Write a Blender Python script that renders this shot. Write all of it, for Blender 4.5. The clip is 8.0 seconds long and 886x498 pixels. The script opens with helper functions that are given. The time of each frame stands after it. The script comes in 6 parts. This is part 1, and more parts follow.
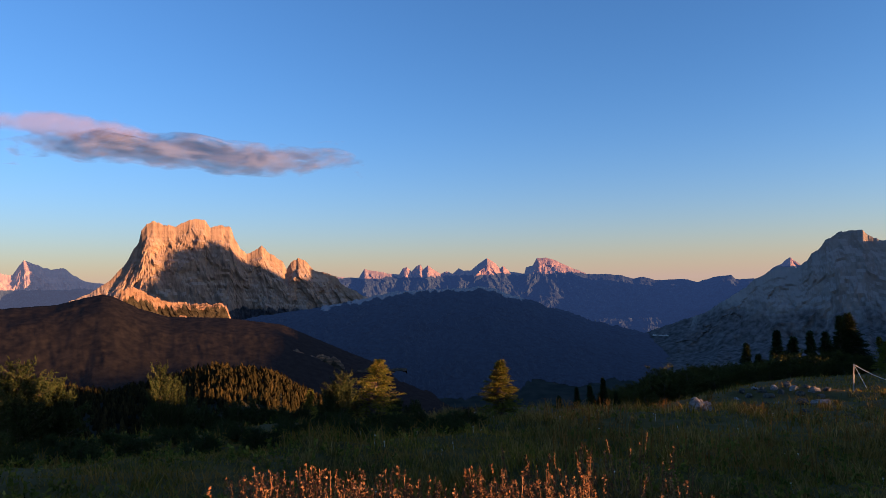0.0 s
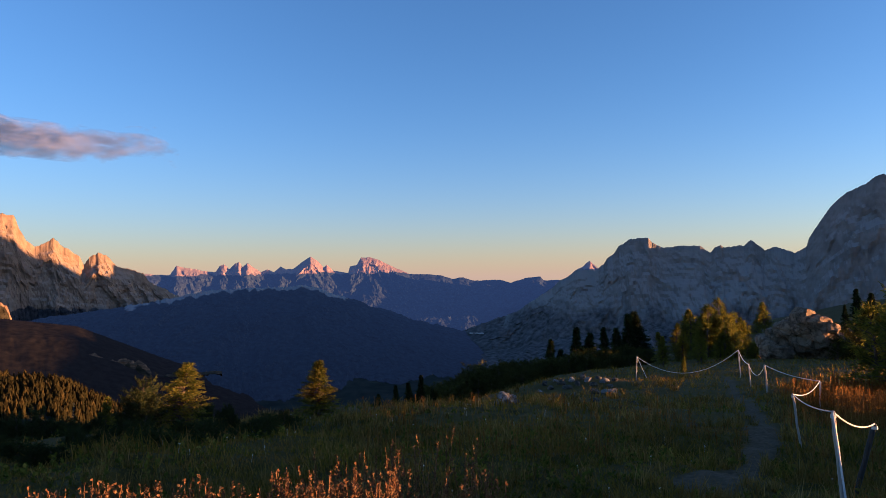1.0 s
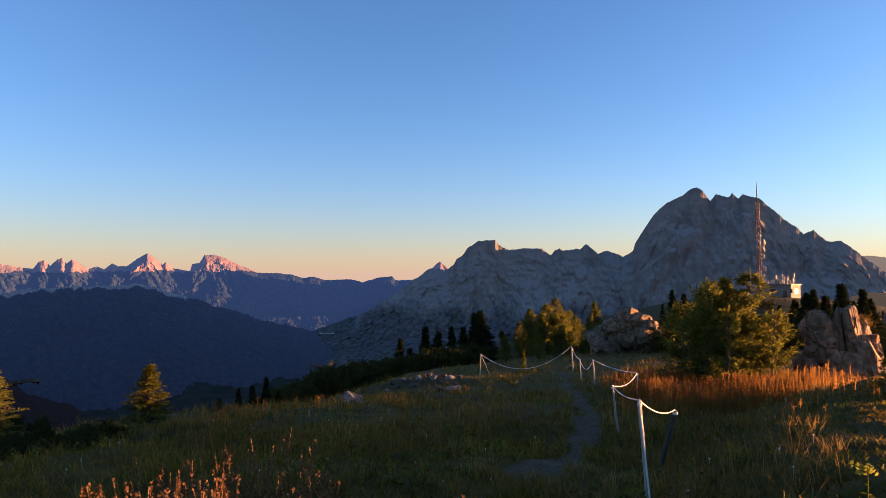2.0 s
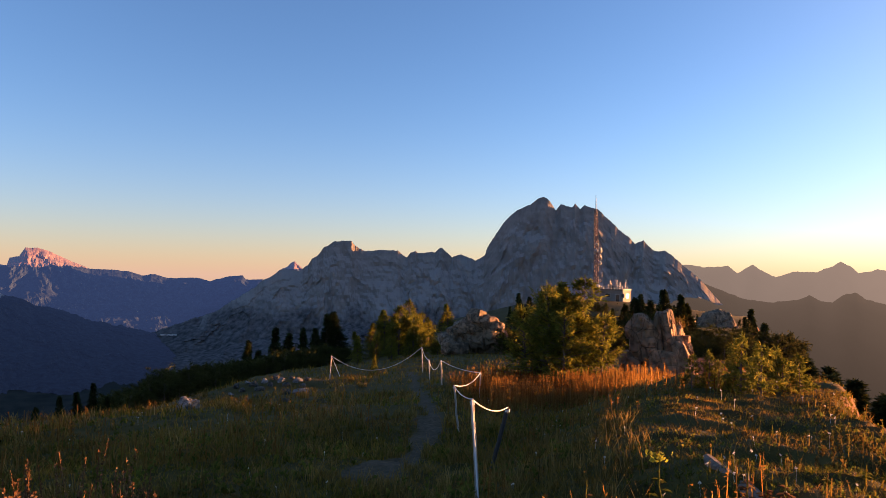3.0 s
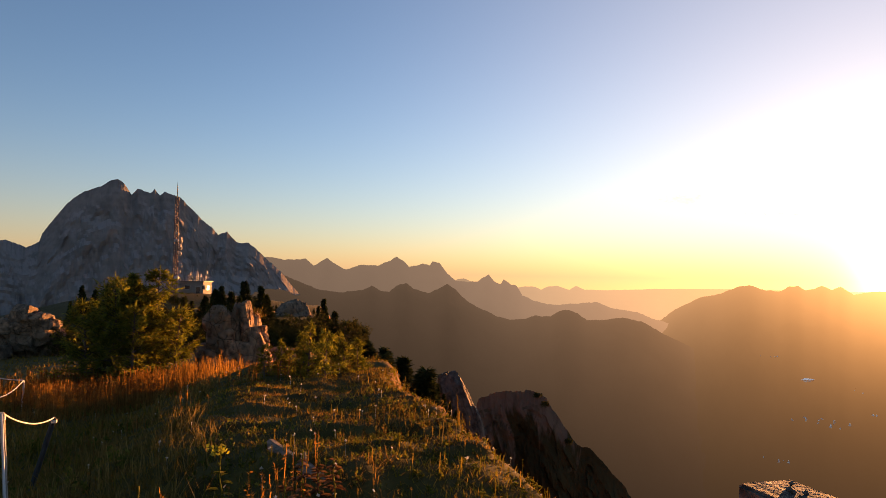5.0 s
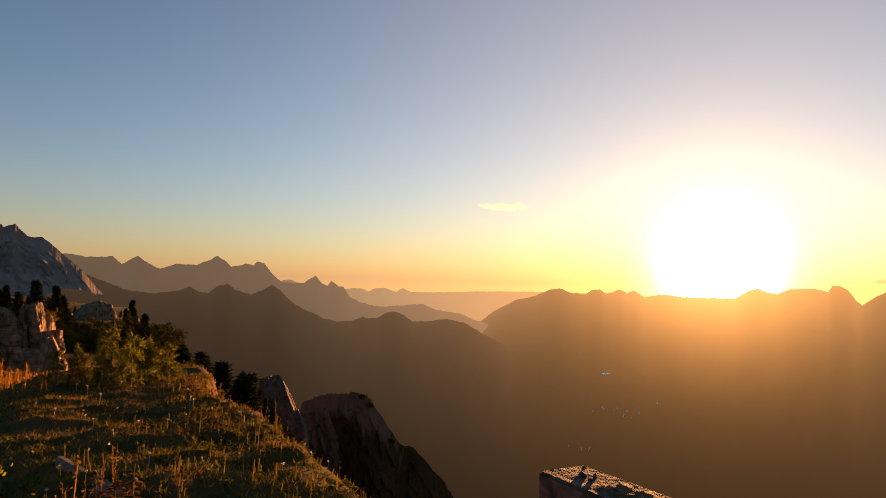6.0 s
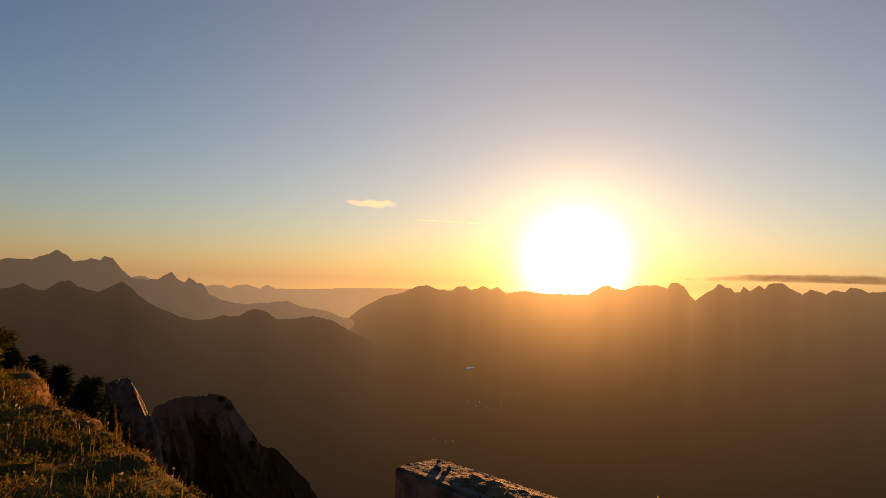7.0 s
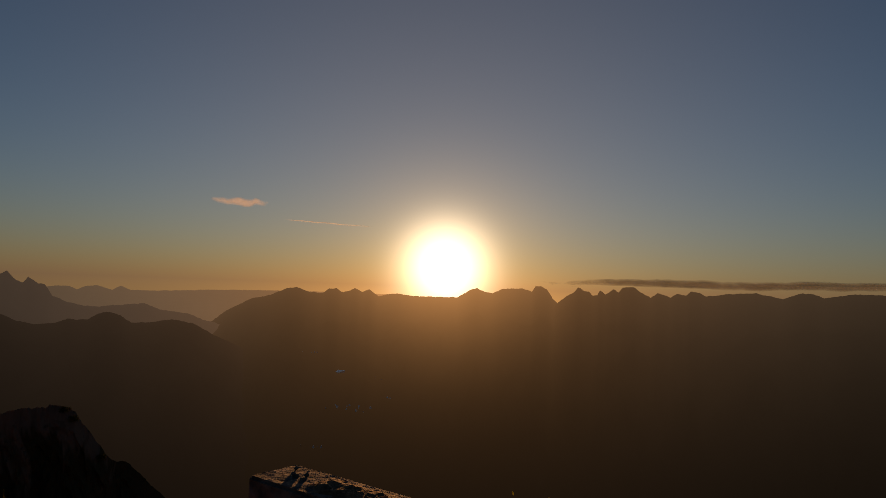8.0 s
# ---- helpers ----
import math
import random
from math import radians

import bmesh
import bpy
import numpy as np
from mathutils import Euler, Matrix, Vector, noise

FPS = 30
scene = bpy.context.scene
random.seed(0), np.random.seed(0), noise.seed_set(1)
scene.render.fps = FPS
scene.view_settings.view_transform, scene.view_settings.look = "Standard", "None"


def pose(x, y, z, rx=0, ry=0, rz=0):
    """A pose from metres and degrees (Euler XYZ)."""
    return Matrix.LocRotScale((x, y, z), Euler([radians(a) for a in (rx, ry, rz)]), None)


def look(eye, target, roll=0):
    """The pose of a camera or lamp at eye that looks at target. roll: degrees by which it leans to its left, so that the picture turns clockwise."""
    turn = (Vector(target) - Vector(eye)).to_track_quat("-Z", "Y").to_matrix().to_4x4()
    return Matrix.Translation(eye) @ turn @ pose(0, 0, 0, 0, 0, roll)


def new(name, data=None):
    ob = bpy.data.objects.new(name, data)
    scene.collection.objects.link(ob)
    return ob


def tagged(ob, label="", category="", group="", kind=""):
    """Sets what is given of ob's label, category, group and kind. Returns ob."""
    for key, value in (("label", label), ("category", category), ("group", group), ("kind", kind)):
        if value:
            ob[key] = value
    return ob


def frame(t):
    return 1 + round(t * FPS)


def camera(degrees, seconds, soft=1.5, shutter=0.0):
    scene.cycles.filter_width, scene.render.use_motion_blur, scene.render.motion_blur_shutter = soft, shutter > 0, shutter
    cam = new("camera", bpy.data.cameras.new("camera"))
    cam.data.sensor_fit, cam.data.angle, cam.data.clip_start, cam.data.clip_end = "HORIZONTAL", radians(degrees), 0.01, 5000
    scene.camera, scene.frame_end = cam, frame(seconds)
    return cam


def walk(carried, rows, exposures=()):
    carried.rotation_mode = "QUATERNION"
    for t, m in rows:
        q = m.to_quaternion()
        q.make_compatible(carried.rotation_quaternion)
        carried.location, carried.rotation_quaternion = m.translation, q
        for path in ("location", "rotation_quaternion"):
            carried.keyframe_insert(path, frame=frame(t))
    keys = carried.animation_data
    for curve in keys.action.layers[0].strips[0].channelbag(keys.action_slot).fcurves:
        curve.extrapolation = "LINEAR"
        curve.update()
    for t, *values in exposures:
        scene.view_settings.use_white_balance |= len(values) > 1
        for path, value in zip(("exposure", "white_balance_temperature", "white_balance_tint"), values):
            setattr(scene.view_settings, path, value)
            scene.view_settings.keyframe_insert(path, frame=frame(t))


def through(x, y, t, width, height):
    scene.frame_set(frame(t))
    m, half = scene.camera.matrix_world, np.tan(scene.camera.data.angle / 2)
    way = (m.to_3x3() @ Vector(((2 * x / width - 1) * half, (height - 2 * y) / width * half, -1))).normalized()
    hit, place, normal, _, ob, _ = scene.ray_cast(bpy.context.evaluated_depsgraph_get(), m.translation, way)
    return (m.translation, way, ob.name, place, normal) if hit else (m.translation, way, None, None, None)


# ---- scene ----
# ---- camera and walk ----
cam = camera(68.2, 8.0, 0.7)
EYE = 1.60
PATH = [
    (0.0, pose(0.034, 0.404, 1.59, 92.91, 1.40, 0.10)),
    (0.5, pose(0.070, 0.370, 1.60, 92.73, 1.11, -7.70)),
    (1.0, pose(0.105, 0.342, 1.60, 92.55, 0.85, -15.23)),
    (2.5, pose(0.247, 0.237, 1.60, 92.40, 0.00, -34.25)),
    (3.0, pose(0.307, 0.199, 1.60, 92.52, -0.62, -40.70)),
    (3.5, pose(0.348, 0.165, 1.60, 92.62, -0.98, -47.65)),
    (4.0, pose(0.376, 0.148, 1.60, 92.32, -0.67, -56.18)),
    (4.5, pose(0.388, 0.150, 1.60, 92.06, -0.50, -66.61)),
    (5.0, pose(0.379, 0.146, 1.60, 92.27, -0.91, -76.08)),
    (6.5, pose(0.345, 0.064, 1.61, 92.78, -1.61, -97.13)),
    (7.0, pose(0.348, 0.031, 1.61, 92.77, -1.61, -102.59)),
    (7.5, pose(0.358, -0.006, 1.605, 93.07, -1.64, -107.91)),
    (8.0, pose(0.385, -0.048, 1.60, 93.33, -1.98, -113.75)),
]
EXPOSURES = [(0.0, 2.3, 6100, 18), (2.5, 2.65, 7000, 24), (3.5, 2.64, 7800, 28), (4.5, 2.42, 8900, 27), (5.0, 2.18, 9300, 26), (6.5, 1.4, 10400, 24), (7.5, 1.08, 9300, 22), (7.7, 0.9, 9000, 21), (8.0, -0.4, 8100, 19)]
walk(cam, PATH, EXPOSURES)

# ---- sky and sun ----
SUN_BEARING, SUN_HEIGHT = 113.9, 1.6      # degrees clockwise from +y, degrees above the level
world = bpy.data.worlds.new("evening_sky")
scene.world = world
world.use_nodes = True
wn, wl = world.node_tree.nodes, world.node_tree.links
sky = wn.new("ShaderNodeTexSky")
sky.sky_type, sky.sun_disc = "NISHITA", False
sky.sun_elevation, sky.sun_rotation = radians(SUN_HEIGHT), radians(SUN_BEARING)
sky.altitude, sky.air_density, sky.dust_density, sky.ozone_density = 2000, 1.0, 0.9, 3.0
b, e = radians(SUN_BEARING), radians(SUN_HEIGHT)
SUN_WAY = Vector((math.sin(b) * math.cos(e), math.cos(b) * math.cos(e), math.sin(e)))


def aureole(power, strength, color):
    """The bright disc and halo that thin haze spreads round the sun."""
    co, dot, up, gain = wn.new("ShaderNodeTexCoord"), wn.new("ShaderNodeVectorMath"), wn.new("ShaderNodeMath"), wn.new("ShaderNodeMix")
    dot.operation, up.operation, gain.data_type, gain.blend_type = "DOT_PRODUCT", "POWER", "RGBA", "MULTIPLY"
    wl.new(co.outputs["Generated"], dot.inputs[0])
    dot.inputs[1].default_value = SUN_WAY
    clip = wn.new("ShaderNodeMath")
    clip.operation = "MAXIMUM"
    wl.new(dot.outputs["Value"], clip.inputs[0])
    clip.inputs[1].default_value = 0
    wl.new(clip.outputs[0], up.inputs[0])
    up.inputs[1].default_value = power
    gain.inputs[0].default_value = 1
    wl.new(up.outputs[0], gain.inputs[6])
    gain.inputs[7].default_value = (*(c * strength for c in color), 1)
    return gain.outputs[2]


co, part_z, lift = wn.new("ShaderNodeTexCoord"), wn.new("ShaderNodeSeparateXYZ"), wn.new("ShaderNodeMath")
wl.new(co.outputs["Generated"], part_z.inputs[0])
lift.operation = "SUBTRACT"
lift.inputs[0].default_value = 1.0
flat = wn.new("ShaderNodeMath")
flat.operation = "ABSOLUTE"
wl.new(part_z.outputs[2], flat.inputs[0])
wl.new(flat.outputs[0], lift.inputs[1])
near_level = wn.new("ShaderNodeMath")
near_level.operation = "POWER"
wl.new(lift.outputs[0], near_level.inputs[0])
near_level.inputs[1].default_value = 13.0
share = wn.new("ShaderNodeMath")
share.operation = "MULTIPLY"
wl.new(near_level.outputs[0], share.inputs[0])
share.inputs[1].default_value = 0.72
haze = wn.new("ShaderNodeMix")                # the peach haze that lies along the whole horizon at dusk
haze.data_type = "RGBA"
wl.new(share.outputs[0], haze.inputs[0])
wl.new(sky.outputs[0], haze.inputs[6])
haze.inputs[7].default_value = (1.0, 0.74, 0.66, 1)
glow = haze.outputs[2]
for lobe in (aureole(7, 0.85, (1, 0.79, 0.42)), aureole(660, 27, (1, 0.88, 0.66)), aureole(150, 2.5, (1, 0.74, 0.38))):
    add = wn.new("ShaderNodeMix")
    add.data_type, add.blend_type = "RGBA", "ADD"
    add.inputs[0].default_value = 1
    wl.new(glow, add.inputs[6])
    wl.new(lobe, add.inputs[7])
    glow = add.outputs[2]
wn["Background"].inputs["Strength"].default_value = 0.12
wl.new(glow, wn["Background"].inputs["Color"])
sun = new("sun", bpy.data.lights.new("sun", "SUN"))
sun.data.energy, sun.data.angle, sun.data.color = 4.4, radians(0.53), (1.0, 0.49, 0.19)
sun.matrix_world = look((0, 0, 0), -SUN_WAY)

# ---- numpy tools ----
def hash3(ix, iy, iz, seed):
    h = (ix * 374761393 + iy * 668265263 + iz * 2147483647 + seed * 144665) & 0xFFFFFFFF
    h = ((h ^ (h >> 13)) * 1274126177) & 0xFFFFFFFF
    h = ((h ^ (h >> 16)) * 2246822519) & 0xFFFFFFFF
    return ((h ^ (h >> 15)) & 0xFFFFFF) / float(0xFFFFFF)


def vnoise(x, y, z=0.0, seed=0):
    """Smooth value noise in -1..1 on arrays."""
    x, y, z = np.broadcast_arrays(np.asarray(x, float), np.asarray(y, float), np.asarray(z, float))
    fx, fy, fz = np.floor(x), np.floor(y), np.floor(z)
    ix, iy, iz = fx.astype(np.int64), fy.astype(np.int64), fz.astype(np.int64)
    u, v, w = x - fx, y - fy, z - fz
    u, v, w = u * u * (3 - 2 * u), v * v * (3 - 2 * v), w * w * (3 - 2 * w)
    out = 0
    for dx in (0, 1):
        for dy in (0, 1):
            for dz in (0, 1):
                k = (u if dx else 1 - u) * (v if dy else 1 - v) * (w if dz else 1 - w)
                out = out + k * hash3(ix + dx, iy + dy, iz + dz, seed)
    return out * 2 - 1


def fbm(x, y, z=0.0, octaves=4, seed=0, ridged=False, gain=0.5):
    total, amp, norm = 0, 1.0, 0
    for k in range(octaves):
        n = vnoise(np.asarray(x) * 2.03 ** k, np.asarray(y) * 2.03 ** k, np.asarray(z) * 2.03 ** k, seed + 17 * k)
        total, norm = total + amp * (1 - 2 * np.abs(n) if ridged else n), norm + amp
        amp *= gain
    return total / norm


def polar(bearing, r):
    a = np.radians(bearing)
    return np.sin(a) * r, np.cos(a) * r


def smooth(a, b, x):
    t = np.clip((np.asarray(x, float) - a) / (b - a), 0, 1)
    return t * t * (3 - 2 * t)


def mesh_of(name, verts, faces, mats=(), soft=False, index=None):
    """A mesh from a vertex array and an array of equal faces."""
    verts, faces = np.asarray(verts, np.float32), np.asarray(faces, np.int32)
    me = bpy.data.meshes.new(name)
    k = faces.shape[1]
    me.vertices.add(len(verts))
    me.vertices.foreach_set("co", verts.ravel())
    me.loops.add(faces.size)
    me.loops.foreach_set("vertex_index", faces.ravel())
    me.polygons.add(len(faces))
    me.polygons.foreach_set("loop_start", np.arange(0, faces.size, k, dtype=np.int32))
    me.polygons.foreach_set("use_smooth", np.full(len(faces), soft))
    for m in mats:
        me.materials.append(m)
    if index is not None:
        me.polygons.foreach_set("material_index", np.asarray(index, np.int32))
    me.update(calc_edges=True)
    me.validate()
    return me


def grid_faces(rows, cols, wrap=False):
    j, i = np.meshgrid(np.arange(rows - 1), np.arange(cols if wrap else cols - 1), indexing="ij")
    n = (i + 1) % cols
    return np.stack([j * cols + i, j * cols + n, (j + 1) * cols + n, (j + 1) * cols + i], -1).reshape(-1, 4)


def part(name, mesh, parent, label="", m=None):
    """A mesh object as a part of a thing."""
    ob = new(name, mesh)
    ob.parent = parent
    if m is not None:
        ob.matrix_basis = m
    return tagged(ob, label)


def joined(pieces):
    """One vertex and face array out of several."""
    vs, fs, n = [], [], 0
    for v, f in pieces:
        vs.append(v), fs.append(np.asarray(f) + n)
        n += len(v)
    return np.concatenate(vs), np.concatenate(fs)

# ---- materials ----
def material(name, rough=0.9, spec=0.3):
    m = bpy.data.materials.new(name)
    m.use_nodes = True
    bs = m.node_tree.nodes["Principled BSDF"]
    bs.inputs["Roughness"].default_value = rough
    bs.inputs["Specular IOR Level"].default_value = spec
    return m, m.node_tree.nodes, m.node_tree.links, bs


def noise_node(n, l, where, scale, detail=5, stretch=(1, 1, 1)):
    t = n.new("ShaderNodeTexNoise")
    t.inputs["Scale"].default_value, t.inputs["Detail"].default_value = scale, detail
    mp = n.new("ShaderNodeMapping")
    mp.inputs["Scale"].default_value = stretch
    l.new(where, mp.inputs["Vector"])
    l.new(mp.outputs[0], t.inputs["Vector"])
    return t.outputs["Fac"]


def ramp(n, l, fac, stops):
    r = n.new("ShaderNodeValToRGB")
    while len(r.color_ramp.elements) < len(stops):
        r.color_ramp.elements.new(0.5)
    for el, (p, c) in zip(r.color_ramp.elements, stops):
        el.position, el.color = p, (*c, 1)
    l.new(fac, r.inputs[0])
    return r.outputs[0]


def mix(n, l, fac, a, b, how="MIX"):
    x = n.new("ShaderNodeMix")
    x.data_type, x.blend_type = "RGBA", how
    for sock, v in ((x.inputs[0], fac), (x.inputs[6], a), (x.inputs[7], b)):
        if isinstance(v, (int, float)):
            sock.default_value = v
        elif isinstance(v, tuple):
            sock.default_value = (*v, 1)
        else:
            l.new(v, sock)
    return x.outputs[2]


def bump(n, l, bs, height, strength, dist):
    bp = n.new("ShaderNodeBump")
    bp.inputs["Strength"].default_value, bp.inputs["Distance"].default_value = strength, dist
    l.new(height, bp.inputs["Height"])
    l.new(bp.outputs[0], bs.inputs["Normal"])


def math_node(n, l, op, a, b=0.0):
    x = n.new("ShaderNodeMath")
    x.operation = op
    for sock, v in zip(x.inputs, (a, b)):
        if isinstance(v, (int, float)):
            sock.default_value = v
        else:
            l.new(v, sock)
    return x.outputs[0]


def mountain_material(name, rock, scree, wood, tree_line, band, glow=None, sunward=True, cap=None, contrast=1.0):
    """Bare rock above, forest below an uneven tree line (or past cap metres down from the crest); far ranges also emit
    a glow that paints the lit air before them onto the rock.
    """
    m, n, l, bs = material(name, 1.0, 0.0)
    geo = n.new("ShaderNodeNewGeometry")
    pos = geo.outputs["Position"]
    sep = n.new("ShaderNodeSeparateXYZ")
    l.new(pos, sep.inputs[0])
    face, along, down = n.new("ShaderNodeCombineXYZ"), n.new("ShaderNodeAttribute"), n.new("ShaderNodeAttribute")
    along.attribute_name, down.attribute_name = "along", "down"
    l.new(along.outputs["Fac"], face.inputs[0])
    l.new(down.outputs["Fac"], face.inputs[1])
    fine = noise_node(n, l, pos, 0.05, 8, (1, 1, 0.6))
    beds = noise_node(n, l, pos, 0.02, 6, (0.2, 0.2, 3.0))
    broad = noise_node(n, l, pos, 0.006, 4)
    gully = noise_node(n, l, face.outputs[0], 0.03, 6, (1, 0.13, 1))
    tongue = noise_node(n, l, face.outputs[0], 0.016, 5, (1, 0.09, 1))
    dark = tuple(c * (1 - 0.38 * contrast) for c in rock)
    pale = tuple(min(1, c * (1 + 0.2 * contrast)) for c in rock)
    c = ramp(n, l, fine, [(0.3, dark), (0.5, rock), (0.72, pale)])
    c = mix(n, l, 0.3, c, ramp(n, l, beds, [(0.35, dark), (0.6, pale)]))
    # dark streaks down the face paint in the shade of gullies
    c = mix(n, l, ramp(n, l, gully, [(0.40, (0.55 * contrast,) * 3), (0.52, (0, 0, 0))]), c, tuple(x * 0.5 for x in rock))
    nrm = n.new("ShaderNodeSeparateXYZ")
    l.new(geo.outputs["Normal"], nrm.inputs[0])
    lie = math_node(n, l, "ADD", nrm.outputs[2], math_node(n, l, "MULTIPLY", broad, 0.25))
    c = mix(n, l, ramp(n, l, lie, [(0.66, (0, 0, 0)), (0.86, (0.7,) * 3)]), c, scree)
    woods = ramp(n, l, noise_node(n, l, pos, 0.045, 8), [(0.32, tuple(x * 0.5 for x in wood)), (0.68, tuple(x * 1.45 for x in wood))])
    wob = math_node(n, l, "ADD", math_node(n, l, "ADD", broad, math_node(n, l, "ADD", gully, tongue)), -1.5)
    low = math_node(n, l, "ADD", sep.outputs[2], math_node(n, l, "MULTIPLY", wob, min(band * 2.6, 130)))
    low = math_node(n, l, "DIVIDE", math_node(n, l, "ADD", low, band / 2 - tree_line), band)
    if cap:
        worn = math_node(n, l, "MULTIPLY", wob, cap * 3.2)
        low = math_node(n, l, "MINIMUM", low, math_node(n, l, "DIVIDE", math_node(n, l, "ADD", math_node(n, l, "SUBTRACT", worn, down.outputs["Fac"]), cap * 1.5), cap))
    slide = math_node(n, l, "MULTIPLY", ramp(n, l, tongue, [(0.6, (0, 0, 0)), (0.66, (0.75,) * 3)]), ramp(n, l, low, [(0.0, (0, 0, 0)), (0.5, (1, 1, 1))]))
    bare = math_node(n, l, "MAXIMUM", slide, ramp(n, l, low, [(0.35, (0, 0, 0)), (0.65, (1, 1, 1))]))
    c = mix(n, l, ramp(n, l, tongue, [(0.6, (0, 0, 0)), (0.68, (0.5 * contrast,) * 3)]), c, scree)
    c = mix(n, l, bare, woods, c)
    l.new(c, bs.inputs["Base Color"])
    bump(n, l, bs, fine, 0.06 if glow else 0.16, 12)
    if glow:                                      # haze painted as emission on the range: more far off and towards the sun
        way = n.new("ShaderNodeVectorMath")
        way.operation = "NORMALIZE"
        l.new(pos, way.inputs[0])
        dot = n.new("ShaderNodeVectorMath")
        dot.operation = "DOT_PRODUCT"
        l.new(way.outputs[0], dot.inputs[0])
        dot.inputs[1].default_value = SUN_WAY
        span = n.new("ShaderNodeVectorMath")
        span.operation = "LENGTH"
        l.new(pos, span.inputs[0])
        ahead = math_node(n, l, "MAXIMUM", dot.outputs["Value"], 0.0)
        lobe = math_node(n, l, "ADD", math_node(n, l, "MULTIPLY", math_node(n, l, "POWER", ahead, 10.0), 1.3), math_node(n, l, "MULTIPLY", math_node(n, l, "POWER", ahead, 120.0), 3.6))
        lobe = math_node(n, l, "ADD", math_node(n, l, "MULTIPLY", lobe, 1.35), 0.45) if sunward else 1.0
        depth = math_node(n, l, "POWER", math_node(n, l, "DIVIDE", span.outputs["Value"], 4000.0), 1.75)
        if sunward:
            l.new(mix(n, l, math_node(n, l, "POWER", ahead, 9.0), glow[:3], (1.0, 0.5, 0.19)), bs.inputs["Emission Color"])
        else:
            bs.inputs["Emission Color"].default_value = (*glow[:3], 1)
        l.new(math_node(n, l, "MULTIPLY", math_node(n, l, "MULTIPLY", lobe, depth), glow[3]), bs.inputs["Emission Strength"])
    return m


ROCK, SCREE = (0.34, 0.29, 0.25), (0.36, 0.33, 0.3)
mat_pale_massif = mountain_material("pale_massif_rock", (0.215, 0.15, 0.112), (0.28, 0.22, 0.18), (0.042, 0.041, 0.046), -122, 22, contrast=0.85)
# on both far peaks, dark wood below the line paints shade under lit summits
mat_far_peak = mountain_material("far_peak_lit_and_shaded", (0.21, 0.135, 0.11), (0.15, 0.12, 0.1), (0.018, 0.026, 0.032), 46, 14, (0.11, 0.22, 0.58, 0.027), False)
# emission set higher here, to brighten the peak's unlit face
mat_far_left = mountain_material("far_left_peak_glow", (0.26, 0.175, 0.145), (0.24, 0.17, 0.14), (0.025, 0.035, 0.04), 14, 10, (0.26, 0.29, 0.46, 0.042), False)
mat_wall = mountain_material("great_wall_rock", (0.225, 0.19, 0.168), (0.3, 0.265, 0.245), (0.11, 0.1, 0.096), -150, 200, contrast=0.65)
# bluish emission on the hill and the spur stands in for haze
mat_hill = mountain_material("wooded_hill_haze_glow", ROCK, SCREE, (0.0098, 0.0084, 0.007), 900, 50, (0.13, 0.17, 0.30, 0.014), False)
mat_dark_slope = mountain_material("wooded_slope_haze_glow", (0.2, 0.185, 0.175), (0.19, 0.18, 0.17), (0.012, 0.017, 0.021), -90, 40, (0.075, 0.16, 0.42, 0.030), False, 40)
mat_terrace = mountain_material("terrace_cliff", (0.2, 0.125, 0.085), (0.035, 0.028, 0.018), (0.03, 0.026, 0.018), -400, 40, None, True, 60)
# near-black rock: nearly all that shows of these ranges is emitted haze
mat_west_near = mountain_material("near_range_haze_glow", (0.0022, 0.002, 0.0018), (0.0022, 0.002, 0.0018), (0.0022, 0.002, 0.0018), -60, 80, (1.0, 0.79, 0.62, 0.062))
mat_west_mid = mountain_material("middle_range_haze_glow", (0.0022, 0.002, 0.0018), (0.0022, 0.002, 0.0018), (0.0022, 0.002, 0.0018), -60, 80, (1.0, 0.83, 0.70, 0.082))
mat_west_far = mountain_material("far_range_haze_glow", (0.0022, 0.002, 0.0018), (0.0022, 0.002, 0.0018), (0.0022, 0.002, 0.0018), -60, 80, (1.0, 0.82, 0.62, 0.11))
mat_west_sun = mountain_material("sun_range_haze_glow", (0.0022, 0.002, 0.0018), (0.0022, 0.002, 0.0018), (0.0022, 0.002, 0.0018), -60, 80, (1.0, 0.78, 0.56, 0.062))


